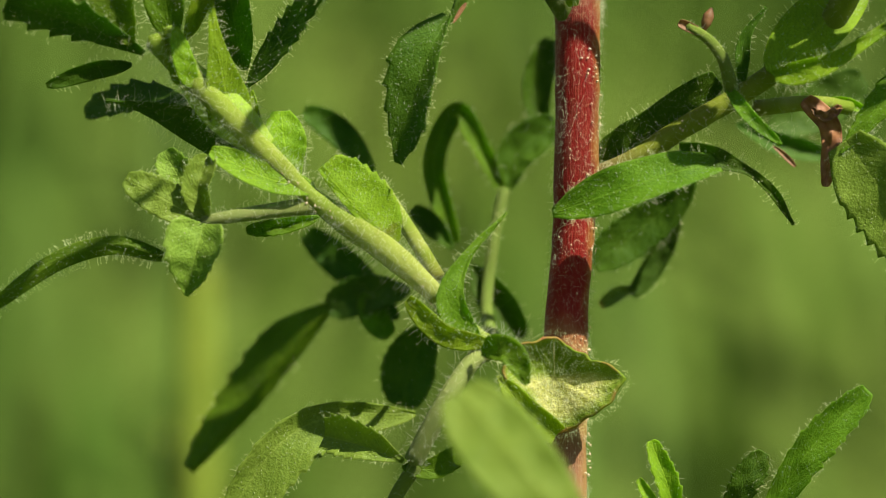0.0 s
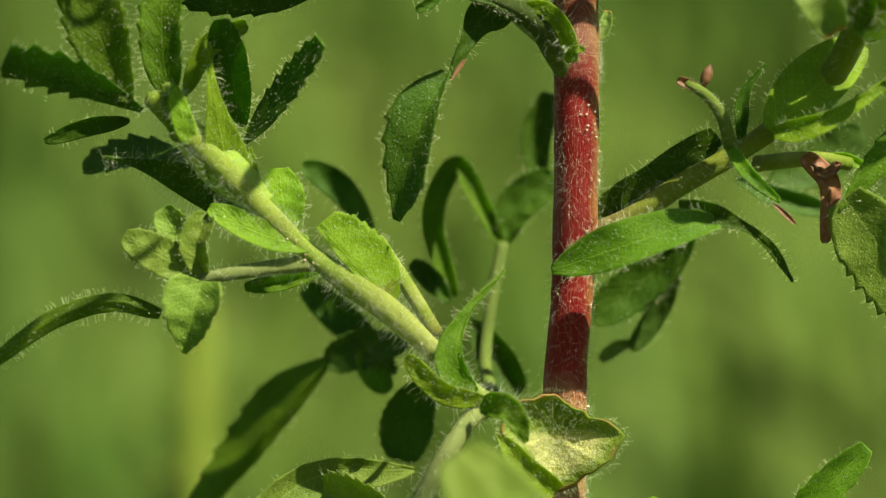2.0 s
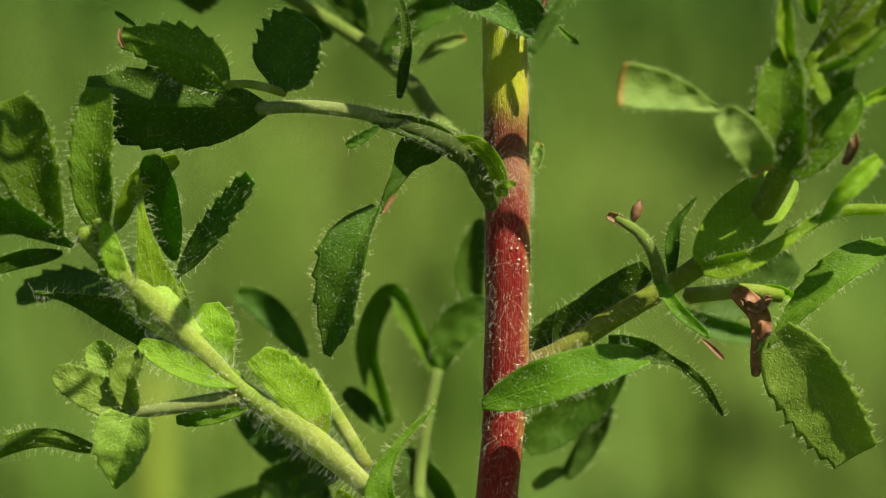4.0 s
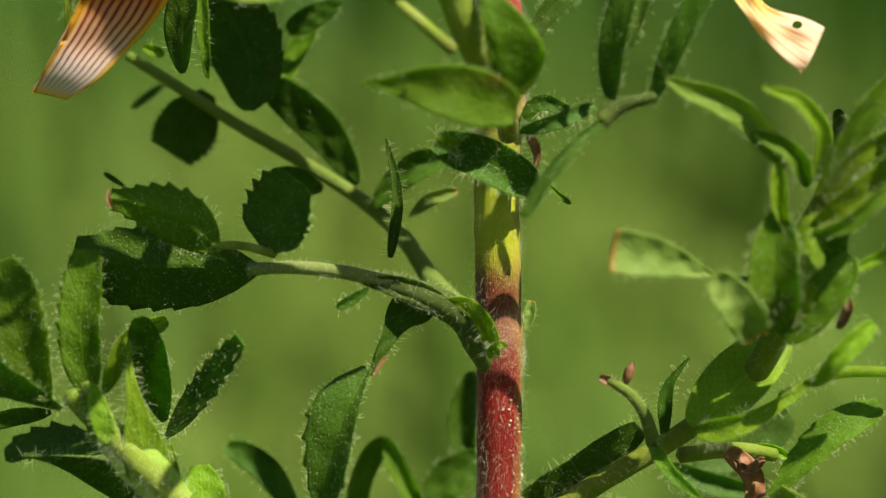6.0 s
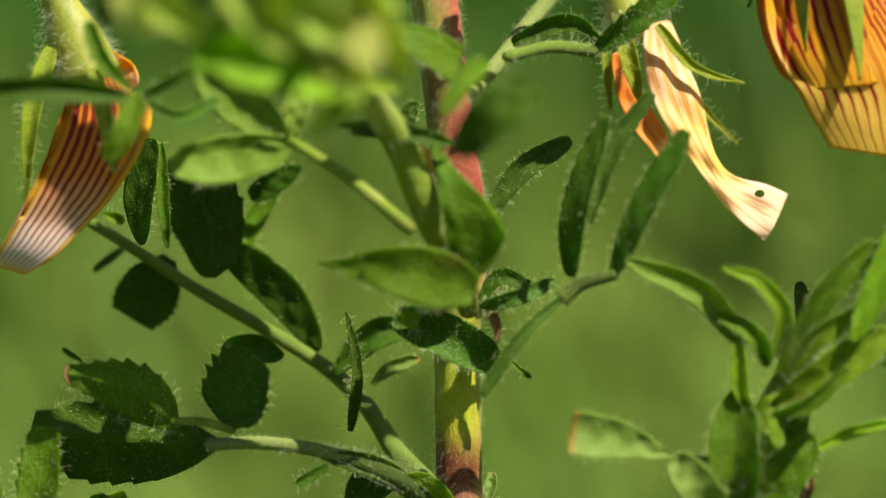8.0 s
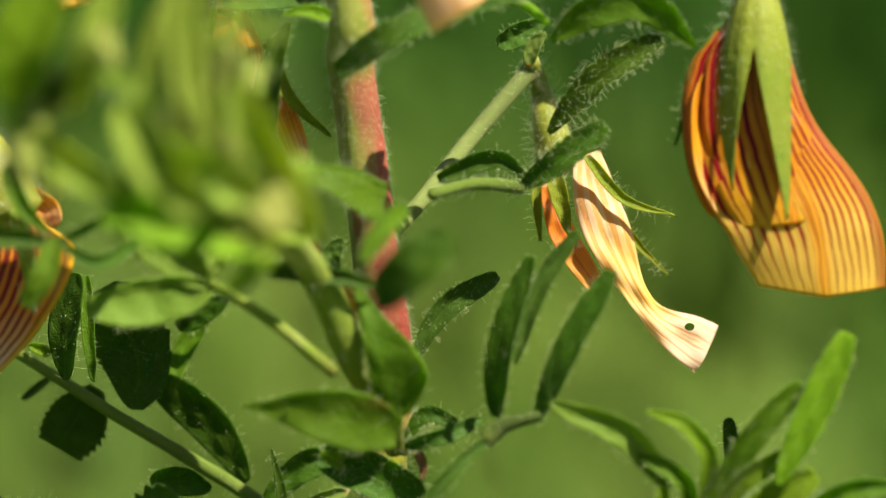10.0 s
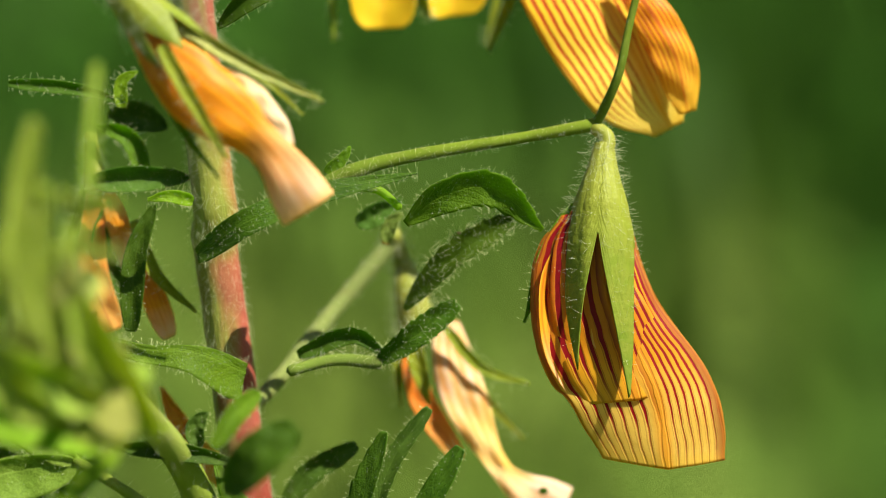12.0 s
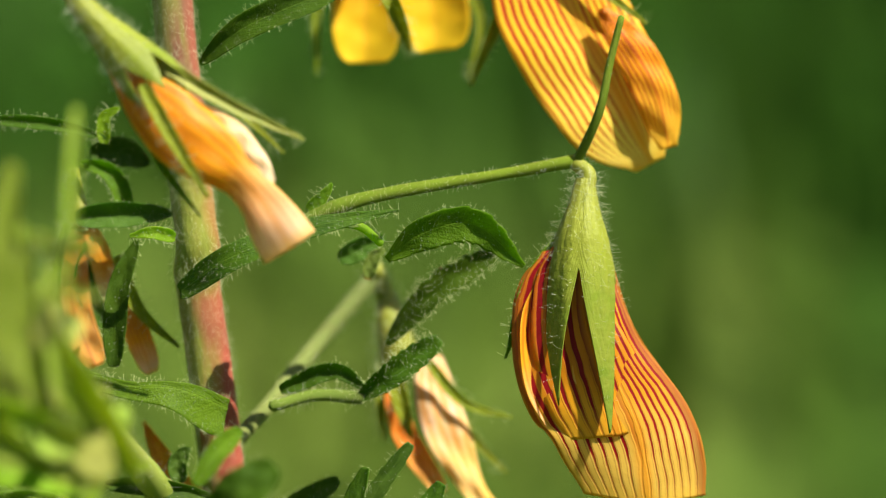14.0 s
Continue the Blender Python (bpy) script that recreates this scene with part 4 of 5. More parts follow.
leaf([(-8.32, -1.9, 20.43), (-10.88, -2.6, 22.58), (-14.59, -2.6, 23.56)], 1.7, LEAF, right=1.6, tilt=(-24, -10), teeth=0.5, widths=(0.15, 0.6, 0.9, 1, 1, 0.9, 0.72, 0.5, 0.35), hair=10, length=0.3)
leaf([(-14.62, -2.6, 24.08), (-14.65, -2.7, 23.49), (-14.43, -2.6, 22.91)], 0.15, BROWN, hair=0)
leaf([(-13.77, -2.3, 24.21), (-14.35, -2.4, 24.6), (-14.94, -2.3, 24.99)], 0.20, DARK_SHADED_LEAF, hair=0)
leaf([(-5.96, -0.6, 19.44), (-10.3, -0.4, 19.56), (-14.91, -0.2, 19.89), (-16.96, 0, 20.35)], 2.92, DARK_SHADED_LEAF, right=2.19, tilt=(-32, -20), teeth=0.2, widths=(0.1, 0.5, 0.75, 0.92, 1, 1, 0.95, 0.8, 0.45), hair=8, length=0.3)
stalk([(-5.04, -1.95, 20.29), (-7.01, -1.95, 20.78), (-8.66, -1.95, 20.78)], 0.27, 0.23, GREEN_STEM)
leaf([(9.09, 4, 15.6), (9.67, 4, 16.44), (9.9, 4, 17.52)], 0.46, PALE_LEAF)

# branch to the other side
east_branch = tube("branch", [(7.77, 2, 3.64), (10.93, 1.5, 5.05), (13.91, 1, 6.99), (16.91, 1, 8.72)] + [(19.64, 1, 10.5), (22.57, 0, 13.02), (24.11, -1.5, 16.01), (24.72, -4, 18.96), (25.53, -6, 21.86), (26.82, -6, 24.45)],
     [0.73, 0.66, 0.63, 0.6, 0.66, 0.8, 0.86, 0.8, 0.46], OLIVE_STEM, plant, 18.0, 0.5, fine=0.005)
grains([(7.77, 2, 3.64), (10.93, 1.5, 5.05), (13.91, 1, 6.99), (16.91, 1, 8.72)], 0.66, 30, east_branch, (0, -0.8, 0.4))
leaf([(9.1, 1.8, 5.32), (12.78, 2, 7.39), (16.3, 2, 10)], 1.46, DARK_SHADED_LEAF, right=0.99, tilt=(30, -25), shape=(0.25, 0.25), hair=10, length=0.35)
stipule([(6.44, -1, 2.09), (10.28, -3, 3.43), (13.56, -3, 4.48), (16.05, -2.4, 4.94)], 1.53, LEAF, right=1.46, tilt=(-22, 34), widths=(0.2, 0.65, 0.9, 1.0, 1.0, 0.95, 0.85, 0.65, 0.4), hair=9, length=0.3)
# Dark end of the same stipule; the shadow across it is in the colour.
stipule([(13.79, -1.6, 5.4), (16.38, -2.4, 5.07), (18.73, -1.6, 3.85), (20.6, 0, 1.44)], 0.99, DARK_SHADED_LEAF, right=0.86, tilt=(20, 20), widths=(0.9, 1, 0.9, 0.6, 0.3, 0.3, 0.38, 0.34, 0.2, 0.04), hair=9)
stalk([(16.89, -1, 9.3), (16.3, -2, 11.09), (15.41, -2, 12.25), (14.26, -2, 12.97)], 0.43, 0.27, DULL_STEM, hair=18, length=0.3)
tube("seed_husk", [(15.2, -1.6, 12.72), (15.4, -1.6, 13.31), (15.67, -1.6, 14.04)], (0.1, 0.3, 0.33, 0.1), BROWN, plant, 0, 0, "brown seed husk")
leaf([(14.85, -2, 12.64), (14.33, -2, 12.91), (13.73, -2, 13.17)], 0.36, BROWN, hair=0, shape=(0.2, 0.2))
leaf([(17.59, 1, 9.76), (17.79, 1, 12.42), (19.05, 1, 14.25)], 0.55, DARK_SHADED_LEAF, widths=(0.5, 0.8, 1, 0.9, 0.6, 0.35, 0.2), hair=6)
stipule([(16.62, -1, 9.46), (17.82, -3, 7.63), (19.62, -3, 6.06)], 0.45, LEAF, shape=(0.5, 0.6))
leaf([(19.13, -3, 5.99), (19.72, -3, 5.5), (20.44, -3, 4.78)], 0.2, BROWN, hair=0)
leaf([(19.29, -2, 10.09), (21.53, -1.2, 12.49), (24.74, 1.2, 15.4)], 2.06, STIPULE, right=1.53, tilt=(-20, 6), shape=(0.4, 0.45), cup=30, hair=5)
stipule([(19.2, -3, 10.09), (22.33, -4, 10.89), (27, -3, 13.7)], 0.6, BRIGHT_LEAF, right=0.99, tilt=(20, 25), widths=(0.5, 1, 1, 0.8, 0.6, 0.5, 0.4, 0.4, 0.3), hair=10, length=0.4)
stalk([(24.23, -2, 11.9), (27.19, -2, 13.38), (31.47, -2, 13.45)], 0.4, 0.3, BRIGHT_LEAF, hair=7)
leaf([(30.14, -0.5, 11.39), (26.74, -1.5, 9.46), (23.18, -1.5, 5.57)], 0.93, LEAF, right=1.20, tilt=(25, -15), teeth=0.3, widths=(0.5, 0.85, 1, 1, 0.95, 0.8, 0.6, 0.4, 0.12), hair=8)
stalk([(18.65, 4, 8.39), (22.02, 4, 8.7), (24.37, 4, 8.39)], 0.5, 0.43, GREEN_STEM, hair=4)
leaf([(21.31, 1, 8.8), (22.81, 1, 7), (22.54, 1, 3.68)], 0.7, RUST, right=0.6, tilt=(-5, -15), shape=(0.2, 0.4), wave=0.2, hair=2, label="withered brown leaf")
leaf([(21.64, 0, 8.21), (22.39, -0.6, 7.75), (23.36, 0, 8.35)], 0.37, BROWN, wave=0.3, hair=0)
leaf([(22.86, 4, 8.9), (24.04, 4, 8.73), (25.22, 4, 8.22)], 0.4, BRIGHT_LEAF)
leaf([(19.9, 11, 7.27), (22.92, 12, 8.62), (25.87, 12, 10.53)], 1.59, BLUE_LEAF, tilt=(10, 10), hair=2)
leaf([(17.95, 10, 7.65), (20.77, 11, 6.4), (23.71, 11, 5.71)], 0.86, BLUE_LEAF, hair=2)
leaf([(23.5, -1.5, 6.36), (25.55, -1.8, 3.47), (28.37, -1, -0.84)], 2.19, SOFT_LEAF, right=2.46, tilt=(26, -8), teeth=0.4, widths=(0.5, 0.8, 1, 1, 0.97, 0.9, 0.8, 0.6), cup=10)
leaf([(15.32, 9, 4.26), (12.78, 10, 1.83), (9.15, 10, -0.93)], 1.53, DARK_SHADED_LEAF, tilt=(15, 15), teeth=0.25, hair=2)
leaf([(14.55, 11, 1.99), (13.21, 12, -0.64), (11.64, 12, -2.9)], 0.86, BLUE_LEAF, hair=2)
leaf([(11.82, 12, -2.38), (10.77, 12, -2.73), (9.73, 12, -3.49)], 0.53, PALE_LEAF, hair=2)
leaf([(19.97, -8, 19), (17.28, -9, 19.96), (14.05, -10, 20.52)], 1.39, PALE_LEAF, right=1.33, tilt=(15, 10), widths=(0.08, 0.3, 0.5, 0.68, 0.84, 0.96, 1.0, 0.95), hair=2)
leaf([(19.84, -8, 19), (21.12, -9, 17.5), (22.31, -8, 15.57)], 1.25, PALE_LEAF, right=1.15, tilt=(15, 5), shape=(0.4, 0.3), hair=2)
leaf([(20.45, -7, 18.88), (21.9, -7, 18.62), (23.65, -6, 17.17)], 0.53, BLUE_LEAF, hair=2)

# tuft at the end of that branch
stipule([(23.77, -6, 16), (23.37, -7, 19.08), (23.69, -7, 22.74)], 1.66, LEAF, tilt=(15, 25), shape=(0.4, 0.5))
stipule([(23.93, -6, 15.52), (26.4, -7, 18.13), (27.83, -7, 20.2)], 1.46, LEAF, tilt=(15, 25), shape=(0.4, 0.5))
stipule([(25.05, -6, 15.52), (25.15, -7.5, 18.94), (25.51, -7, 22.43)], 1.46, BRIGHT_LEAF, right=1.19, tilt=(-25, -15), shape=(0.25, 0.4), cup=-20, hair=7)
stipule([(26.41, -5, 18.36), (26.81, -6, 21.28), (27.61, -6, 24)], 1.13, LEAF, right=0.99, tilt=(-20, 10), shape=(0.3, 0.5), hair=7)
leaf([(24, -7, 25.39), (21.47, -8, 28.37), (17.19, -9, 30.12)], 1.0, SOFT_LEAF, right=0.8, tilt=(10, 30), shape=(0.5, 0.6), hair=3)
leaf([(24.07, -7, 21.62), (23.63, -7.6, 23.22), (23.54, -8, 25.44)], 0.60, BRIGHT_LEAF, hair=3)
leaf([(25.28, -7, 24.11), (24.43, -8, 25.92), (22.2, -8, 27.16)], 0.66, LEAF, shape=(0.5, 0.6), hair=4)
leaf([(25.69, -7, 24.56), (26.02, -8, 27.03), (24.56, -9, 28.91), (22.57, -9, 29.61)], 0.60, BRIGHT_LEAF, tilt=(35, 10), shape=(0.4, 0.6), hair=4)
leaf([(27.91, 2, 25.66), (28.01, 2, 27.31), (27.84, 2, 28.8)], 0.56, DARK_SHADED_LEAF, teeth=0.4)
leaf([(25.76, -7, 23.54), (28.22, -8, 27.68), (31.23, -8, 31.17)], 0.87, LEAF, tilt=(25, 25), teeth=0.3)
leaf([(26.08, -7, 23.22), (28.22, -8, 25.94), (31.7, -8, 27.68)], 0.71, BRIGHT_LEAF, tilt=(35, 15))
leaf([(25.44, -7, 21.63), (28.22, -8, 23.4), (32.02, -8, 26.1)], 1.20, BRIGHT_LEAF, tilt=(15, 25))
leaf([(25.36, -8, 21.34), (27.49, -9, 22), (29.7, -9, 24.06)], 0.54, LEAF)
leaf([(27.04, -7, 18.92), (29.58, -7, 20.2), (32.45, -7, 20.99)], 0.41, BRIGHT_LEAF)
leaf([(29.82, -9, 25.49), (31.86, -9, 29.89), (33.74, -9, 33.97)], 0.98, BRIGHT_LEAF, right=1.13, tilt=(15, 25), teeth=0.35)
leaf([(31.54, -9, 24.24), (33.64, -10, 25.24), (36.14, -10, 25.55)], 0.71, LEAF)
stalk([(26.89, -5, 22.21), (27.86, -5, 24.78), (28.5, -5, 26.71)], 0.6, 0.27, GREEN_STEM)
leaf([(27.24, -5, 18.96), (27.73, -5, 17.33), (27.24, -5, 16.03)], 0.4, BROWN, hair=2)
leaf([(25.77, -7, 12.82), (26.96, -8, 14.45), (28.99, -7, 16.37)], 0.73, BRIGHT_LEAF, teeth=0.3)

# branch behind, on the way up
tube("branch", [(7.35, 3, 15.2), (4.33, 10, 18.23), (2.26, 11, 21.27), (-0.16, 12, 23.48), (-3.94, 12, 25.89), (-8.07, 12, 28.29), (-11.85, 12, 30.7), (-14.6, 12, 32.42)],
     [0.85, 0.8, 0.55, 0.45, 0.4, 0.36, 0.32], DULL_STEM, plant, 2.0, 0.4)
leaf([(-0.63, 12, 24.52), (-3.04, 12, 27.76), (-6.35, 12, 30.65)], 1.00, DARK_SHADED_LEAF, right=1.73, tilt=(-18, 18), hair=3)
leaf([(-7.11, 10, 28.98), (-7.11, 10, 32.39), (-9.15, 10, 36.32)], 2.8, DARK_SHADED_LEAF, tilt=(-30, 28), teeth=0.3, hair=3)
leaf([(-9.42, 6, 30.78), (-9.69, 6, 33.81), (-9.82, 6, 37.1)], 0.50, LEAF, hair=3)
leaf([(-1.67, 12, 35.79), (-3.39, 12, 34.76), (-4.83, 12, 33.93)], 0.80, DARK_SHADED_LEAF, tilt=(-20, 20), hair=2)
leaf([(-10.73, 3, 30.96), (-10.83, 3, 33.95), (-10.23, 3, 37.27)], 1.26, DARK_SHADED_LEAF, tilt=(-38, 38), hair=3)
leaf([(-9.78, 13, 30.2), (-11.03, 13, 28.3), (-12.2, 13, 26.53)], 2.19, DARK_SHADED_LEAF, right=1.9, tilt=(-30, 20), teeth=0.3, widths=(0.25, 0.6, 0.85, 1, 1, 0.92, 0.75), hair=3)
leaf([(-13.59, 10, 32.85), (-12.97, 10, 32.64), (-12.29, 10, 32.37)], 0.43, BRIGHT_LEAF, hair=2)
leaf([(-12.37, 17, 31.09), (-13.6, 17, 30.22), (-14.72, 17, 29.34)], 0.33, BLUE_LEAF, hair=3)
leaf([(-2.67, 10, 24.2), (-4.55, 10, 24.71), (-6.32, 10, 24.54)], 1.13, DARK_SHADED_LEAF, hair=3)
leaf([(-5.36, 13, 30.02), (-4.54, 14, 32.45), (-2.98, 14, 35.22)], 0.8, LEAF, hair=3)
stipule([(1.58, 1, 20.08), (1.98, 1, 23.7), (1.35, 1, 27.06)], 0.38, DARK_SHADED_LEAF, shape=(0.4, 0.7))
leaf([(0.38, 11, 23.16), (2.61, 11, 25.38), (5.18, 11, 26.24)], 1.13, DARK_SHADED_LEAF, hair=3)
leaf([(2.62, 10, 22.5), (3.81, 10, 23.52), (5.52, 10, 24.13)], 0.53, PALE_LEAF, hair=3)

# joint half-way up, with a shoot that leans to the front
stipule([(9.88, -0.6, 24.06), (7.33, -1.6, 25.54), (4.16, -1.2, 26.74)], 1.39, DARK_SHADED_LEAF, right=1.53, tilt=(20, 10), shape=(0.3, 0.35), hair=12, length=0.45, cup=50)
stipule([(5.64, -1.4, 26.5), (4.99, -2.2, 26.69), (4.17, -2, 26.95)], 0.56, BRIGHT_LEAF, hair=22, length=0.7)
stipule([(9.11, -2, 27.34), (11.2, -3, 27.92), (13.44, -2, 28.9)], 0.53, BLUE_LEAF, shape=(0.5, 0.5), hair=9)
stipule([(9.14, 0, 27.65), (10.29, 0, 29.13), (12.25, 0, 28.47)], 0.53, DARK_SHADED_LEAF, shape=(0.5, 0.5))
stipule([(9.62, -1, 27.33), (10.1, -1, 26.19), (10.01, -1, 25.21)], 0.33, BROWN, hair=10)
leaf([(10.78, 0, 24.37), (11.43, 0, 23.72), (12.09, 0, 23.23)], 0.23, LEAF)
tube("branch", [(8.47, -1, 27.17), (7.96, -4, 29.6), (6.18, -7, 32.78), (4.6, -9, 36.53), (2.91, -13, 39.19), (1.51, -21, 41.82)] + [(0.77, -39.2, 42.5), (0.04, -43.4, 47.24), (-0.23, -45.5, 51.92)],
     [0.6, 0.99, 0.9, 0.73, 0.66, 0.56, 0.5, 0.46, 0.4], GREEN_STEM, plant, 4.0, 0.6)
leaf([(8.74, -8, 28.41), (4.83, -10, 29.45), (0.12, -9, 29.94)], 1.7, LEAF, right=1.75, tilt=(8, 16), widths=(0.5, 0.8, 1, 1, 0.9, 0.7, 0.45, 0.2, 0.04), cup=15, hair=3)
leaf([(6.24, -8, 36.89), (7.25, -9, 33.03), (8.23, -7, 29.03)], 2.79, LEAF, right=0.46, tilt=(-10, -5), widths=(0.08, 0.2, 0.36, 0.58, 0.82, 0.98, 1, 0.85, 0.4), cup=25, hair=3)
stalk([(5.24, -9, 31.77), (1.9, -9.5, 34.54), (-1.61, -10, 36.8)], 0.36, 0.3, GREEN_STEM, hair=4)
leaf([(-1.59, -10, 36.62), (-4.67, -10, 36.24), (-8.32, -11, 35.58)], 1.85, SOFT_LEAF, right=1.0, tilt=(4, 26), shape=(0.45, 0.45), hair=3)
leaf([(-1.59, -10, 36.71), (-3.79, -10, 38.95), (-6.48, -10.4, 40.81)], 1.79, SOFT_LEAF, right=1.13, tilt=(4, 34), shape=(0.5, 0.4), hair=3)
leaf([(-1.53, -10, 36.74), (-1.21, -10, 38.38), (-0.53, -9.6, 39.84)], 0.86, SOFT_LEAF, right=0.80, tilt=(10, 20), hair=3)
leaf([(-9.9, -14.1, 38.98), (-14.19, -16.2, 39.35), (-19.09, -16.2, 39.2)], 0.86, DARK_SHADED_LEAF, hair=2)
leaf([(-9.74, -14.1, 38.98), (-7.46, -16.2, 39.96), (-4.7, -16.2, 41.03)], 0.33, DARK_SHADED_LEAF, hair=2)
leaf([(-9.74, -14.1, 39.29), (-10.21, -16.2, 37.21), (-11.28, -16.2, 35.52)], 0.86, LEAF, hair=2)
leaf([(-10.11, -14.1, 39.45), (-11.6, -14.1, 40.99), (-12.52, -14.1, 43.15)], 0.6, LEAF, hair=2)
leaf([(-9.74, -14.1, 39.14), (-7.58, -14.1, 37.9), (-5.52, -12, 38.92)], 0.46, DARK_SHADED_LEAF, hair=2)
leaf([(2.42, -30.9, 38.66), (-0.53, -33, 39.69), (-5.63, -33, 40.54)], 1.66, BRIGHT_LEAF, hair=1)
leaf([(7.6, -9, 36.59), (4.44, -10, 37.28), (1.24, -10, 37.5)], 0.66, DARK_SHADED_LEAF, hair=2)
leaf([(7.72, -24, 35.73), (9.37, -26, 37.42), (11.72, -26, 39.33)], 1.39, DARK_SHADED_LEAF, tilt=(-20, 30), hair=1)
leaf([(1.04, -39.2, 39.77), (0.87, -41.3, 41.38), (2.68, -39.2, 40.04)], 1.23, FRESH_LEAF, hair=1)
leaf([(5.06, -37, 39.21), (2.65, -41.2, 43.44), (0.28, -43.3, 47.76)], 1.28, FRESH_LEAF, right=1.38, hair=1)
leaf([(3.91, -39.1, 41.49), (0.93, -41.2, 41.73), (-3.12, -43.3, 43.8)], 1.31, FRESH_LEAF, hair=1)
leaf([(1.7, -43.3, 43.23), (1.27, -43.3, 46.63), (1.19, -43.3, 50.31)], 0.60, FRESH_LEAF, hair=1)
leaf([(0.48, -45.4, 43.31), (-0.22, -45.4, 47.8), (-0.08, -45.4, 52.28)], 0.72, FRESH_LEAF, hair=1)
leaf([(1.92, -43.3, 48.9), (2.12, -43.3, 53.43), (2.4, -43.3, 58.24)], 0.43, FRESH_LEAF, hair=1)
leaf([(-0.7, -47.5, 44.5), (-0.98, -47.5, 50.05), (-0.28, -47.5, 55.32)], 0.82, FRESH_LEAF, hair=1)
leaf([(0.08, -41.2, 40.3), (-1.99, -43.3, 42.1), (-3.97, -43.3, 45.5)], 1.38, FRESH_LEAF, hair=1)
leaf([(-9.64, -39, 45.51), (-9, -40, 48.2), (-7.77, -40, 51.47)], 2.06, BRIGHT_LEAF, hair=1)
leaf([(-6.72, -38, 45), (-5.73, -40, 48.2), (-4.5, -40, 51.74)], 1.07, FRESH_LEAF, hair=1)
leaf([(-3.15, -38, 43.35), (-2.8, -39, 46.88), (-2.13, -40, 50.38)], 0.91, FRESH_LEAF, hair=1)
leaf([(-0.81, -38, 41.7), (-0.61, -39, 45.51), (0.4, -40, 49.29)], 0.99, FRESH_LEAF, hair=1)
leaf([(-4.74, -37, 41.16), (-6.72, -38, 42.52), (-8.82, -39, 44.01)], 1.07, FRESH_LEAF, hair=1)
leaf([(3.06, -35, 38.67), (1.21, -37, 40.05), (-1.5, -38, 41.83)], 1.19, FRESH_LEAF, hair=1)
leaf([(4.62, -22, 39.12), (2.63, -24, 39.55), (0.81, -26, 39.98)], 0.58, FRESH_LEAF, hair=1)
leaf([(-9.95, -36, 41.73), (-8.47, -37, 45.3), (-7.27, -38, 47.47)], 1.33, DARK_SHADED_LEAF, hair=1)

leaf([(3.86, -42, 39.57), (1.68, -40, 42.29), (-1.25, -37, 46.07)], 1.35, TENDER_LEAF, right=1.5, tilt=(6, -14), shape=(0.5, 0.5), hair=1)

# crowded leaflets of the front shoot
SPINE = spline([(-9.47, -38, 41.7), (-4.72, -39, 41.68), (0.77, -39.2, 41.68), (0.15, -42, 46.22), (-0.21, -45, 50.62)], 60)
for k in range(34):
    at = SPINE[RNG.randint(4, 60)] + RNG.normal(0, 1, 3) * (2.2, 1.6, 1.6)
    way = unit(np.array((RNG.normal(-0.1, 0.7), RNG.normal(-0.3, 0.5), RNG.normal(0.6, 0.5)))) * RNG.uniform(1.6, 3.4)
    leaf([at, at + way * 0.5 + (0, -0.2, 0.1), at + way], RNG.uniform(0.32, 0.7), (FRESH_LEAF, TENDER_LEAF, TENDER_LEAF, BRIGHT_LEAF, FRESH_LEAF)[k % 5],
         tilt=(RNG.uniform(-20, 40), RNG.uniform(-30, 30)), teeth=0.3, hair=5, length=0.5, n=24, m=4)

# narrow leaves on a thin stalk before the stem
leaf([(14.49, -6, 28.64), (11.43, -7, 25.77), (9.14, -7, 22.43)], 0.5, BLUE_LEAF, shape=(0.6, 0.3), hair=3)
stalk([(13.69, -6, 27.84), (14.81, -6, 28.73), (16.73, -6, 29.28)], 0.5, 0.3, PETIOLE, hair=6)
leaf([(14.31, -5, 29.12), (14.72, -6, 33.11), (16.32, -6, 38.23)], 1.19, DARK_SHADED_LEAF, right=0.66, tilt=(-38, 38), teeth=0.3, shape=(0.4, 0.5), hair=4)
leaf([(15.33, -5, 32.17), (16.62, -5, 36.34), (18.87, -5, 39.62)], 0.66, BLUE_LEAF, teeth=0.4, hair=4)
leaf([(16.51, -6, 28.96), (18.28, -7, 33.09), (20.73, -7, 37.39)], 0.93, DARK_SHADED_LEAF, tilt=(-38, 38), shape=(0.5, 0.4), hair=4)
leaf([(9.5, 2, 32.11), (11.31, 2, 35.08), (14.45, 2, 37.13)], 0.86, BLUE_LEAF, teeth=0.3)

# leaves and stalks round the upper stem
stipule([(5.25, -6, 48.6), (8.42, -8, 50.67), (12.68, -7, 52.33), (18.15, -6, 53.43)], 0.8, DARK_SHADED_LEAF, right=0.99, tilt=(-20, 28), shape=(0.3, 0.8), hair=10)
tube("stalk", [(12.65, -6, 52.67), (14.65, -6, 53.66), (17.97, -5, 54.51), (24.02, -3, 55.55), (28.75, -2.5, 56.4)], [0.5, 0.4, 0.36, 0.33, 0.4], PEDUNCLE, plant, 20.0, 0.28, "hairy green flower stalk")
stipule([(12.82, -6, 53.43), (13.65, -6, 54.16), (14.25, -6, 55)], 0.43, LEAF)
stalk([(28.75, -2.5, 56.23), (30.05, -4, 59.23), (30.72, -4, 62.25), (31.39, -4, 64.94)], 0.3, 0.2, PEDUNCLE, hair=5, length=0.2)
stalk([(13.79, -5, 52.67), (15.79, -5, 52.5), (17.13, -5, 51.43)], 0.3, 0.23, BRIGHT_LEAF)
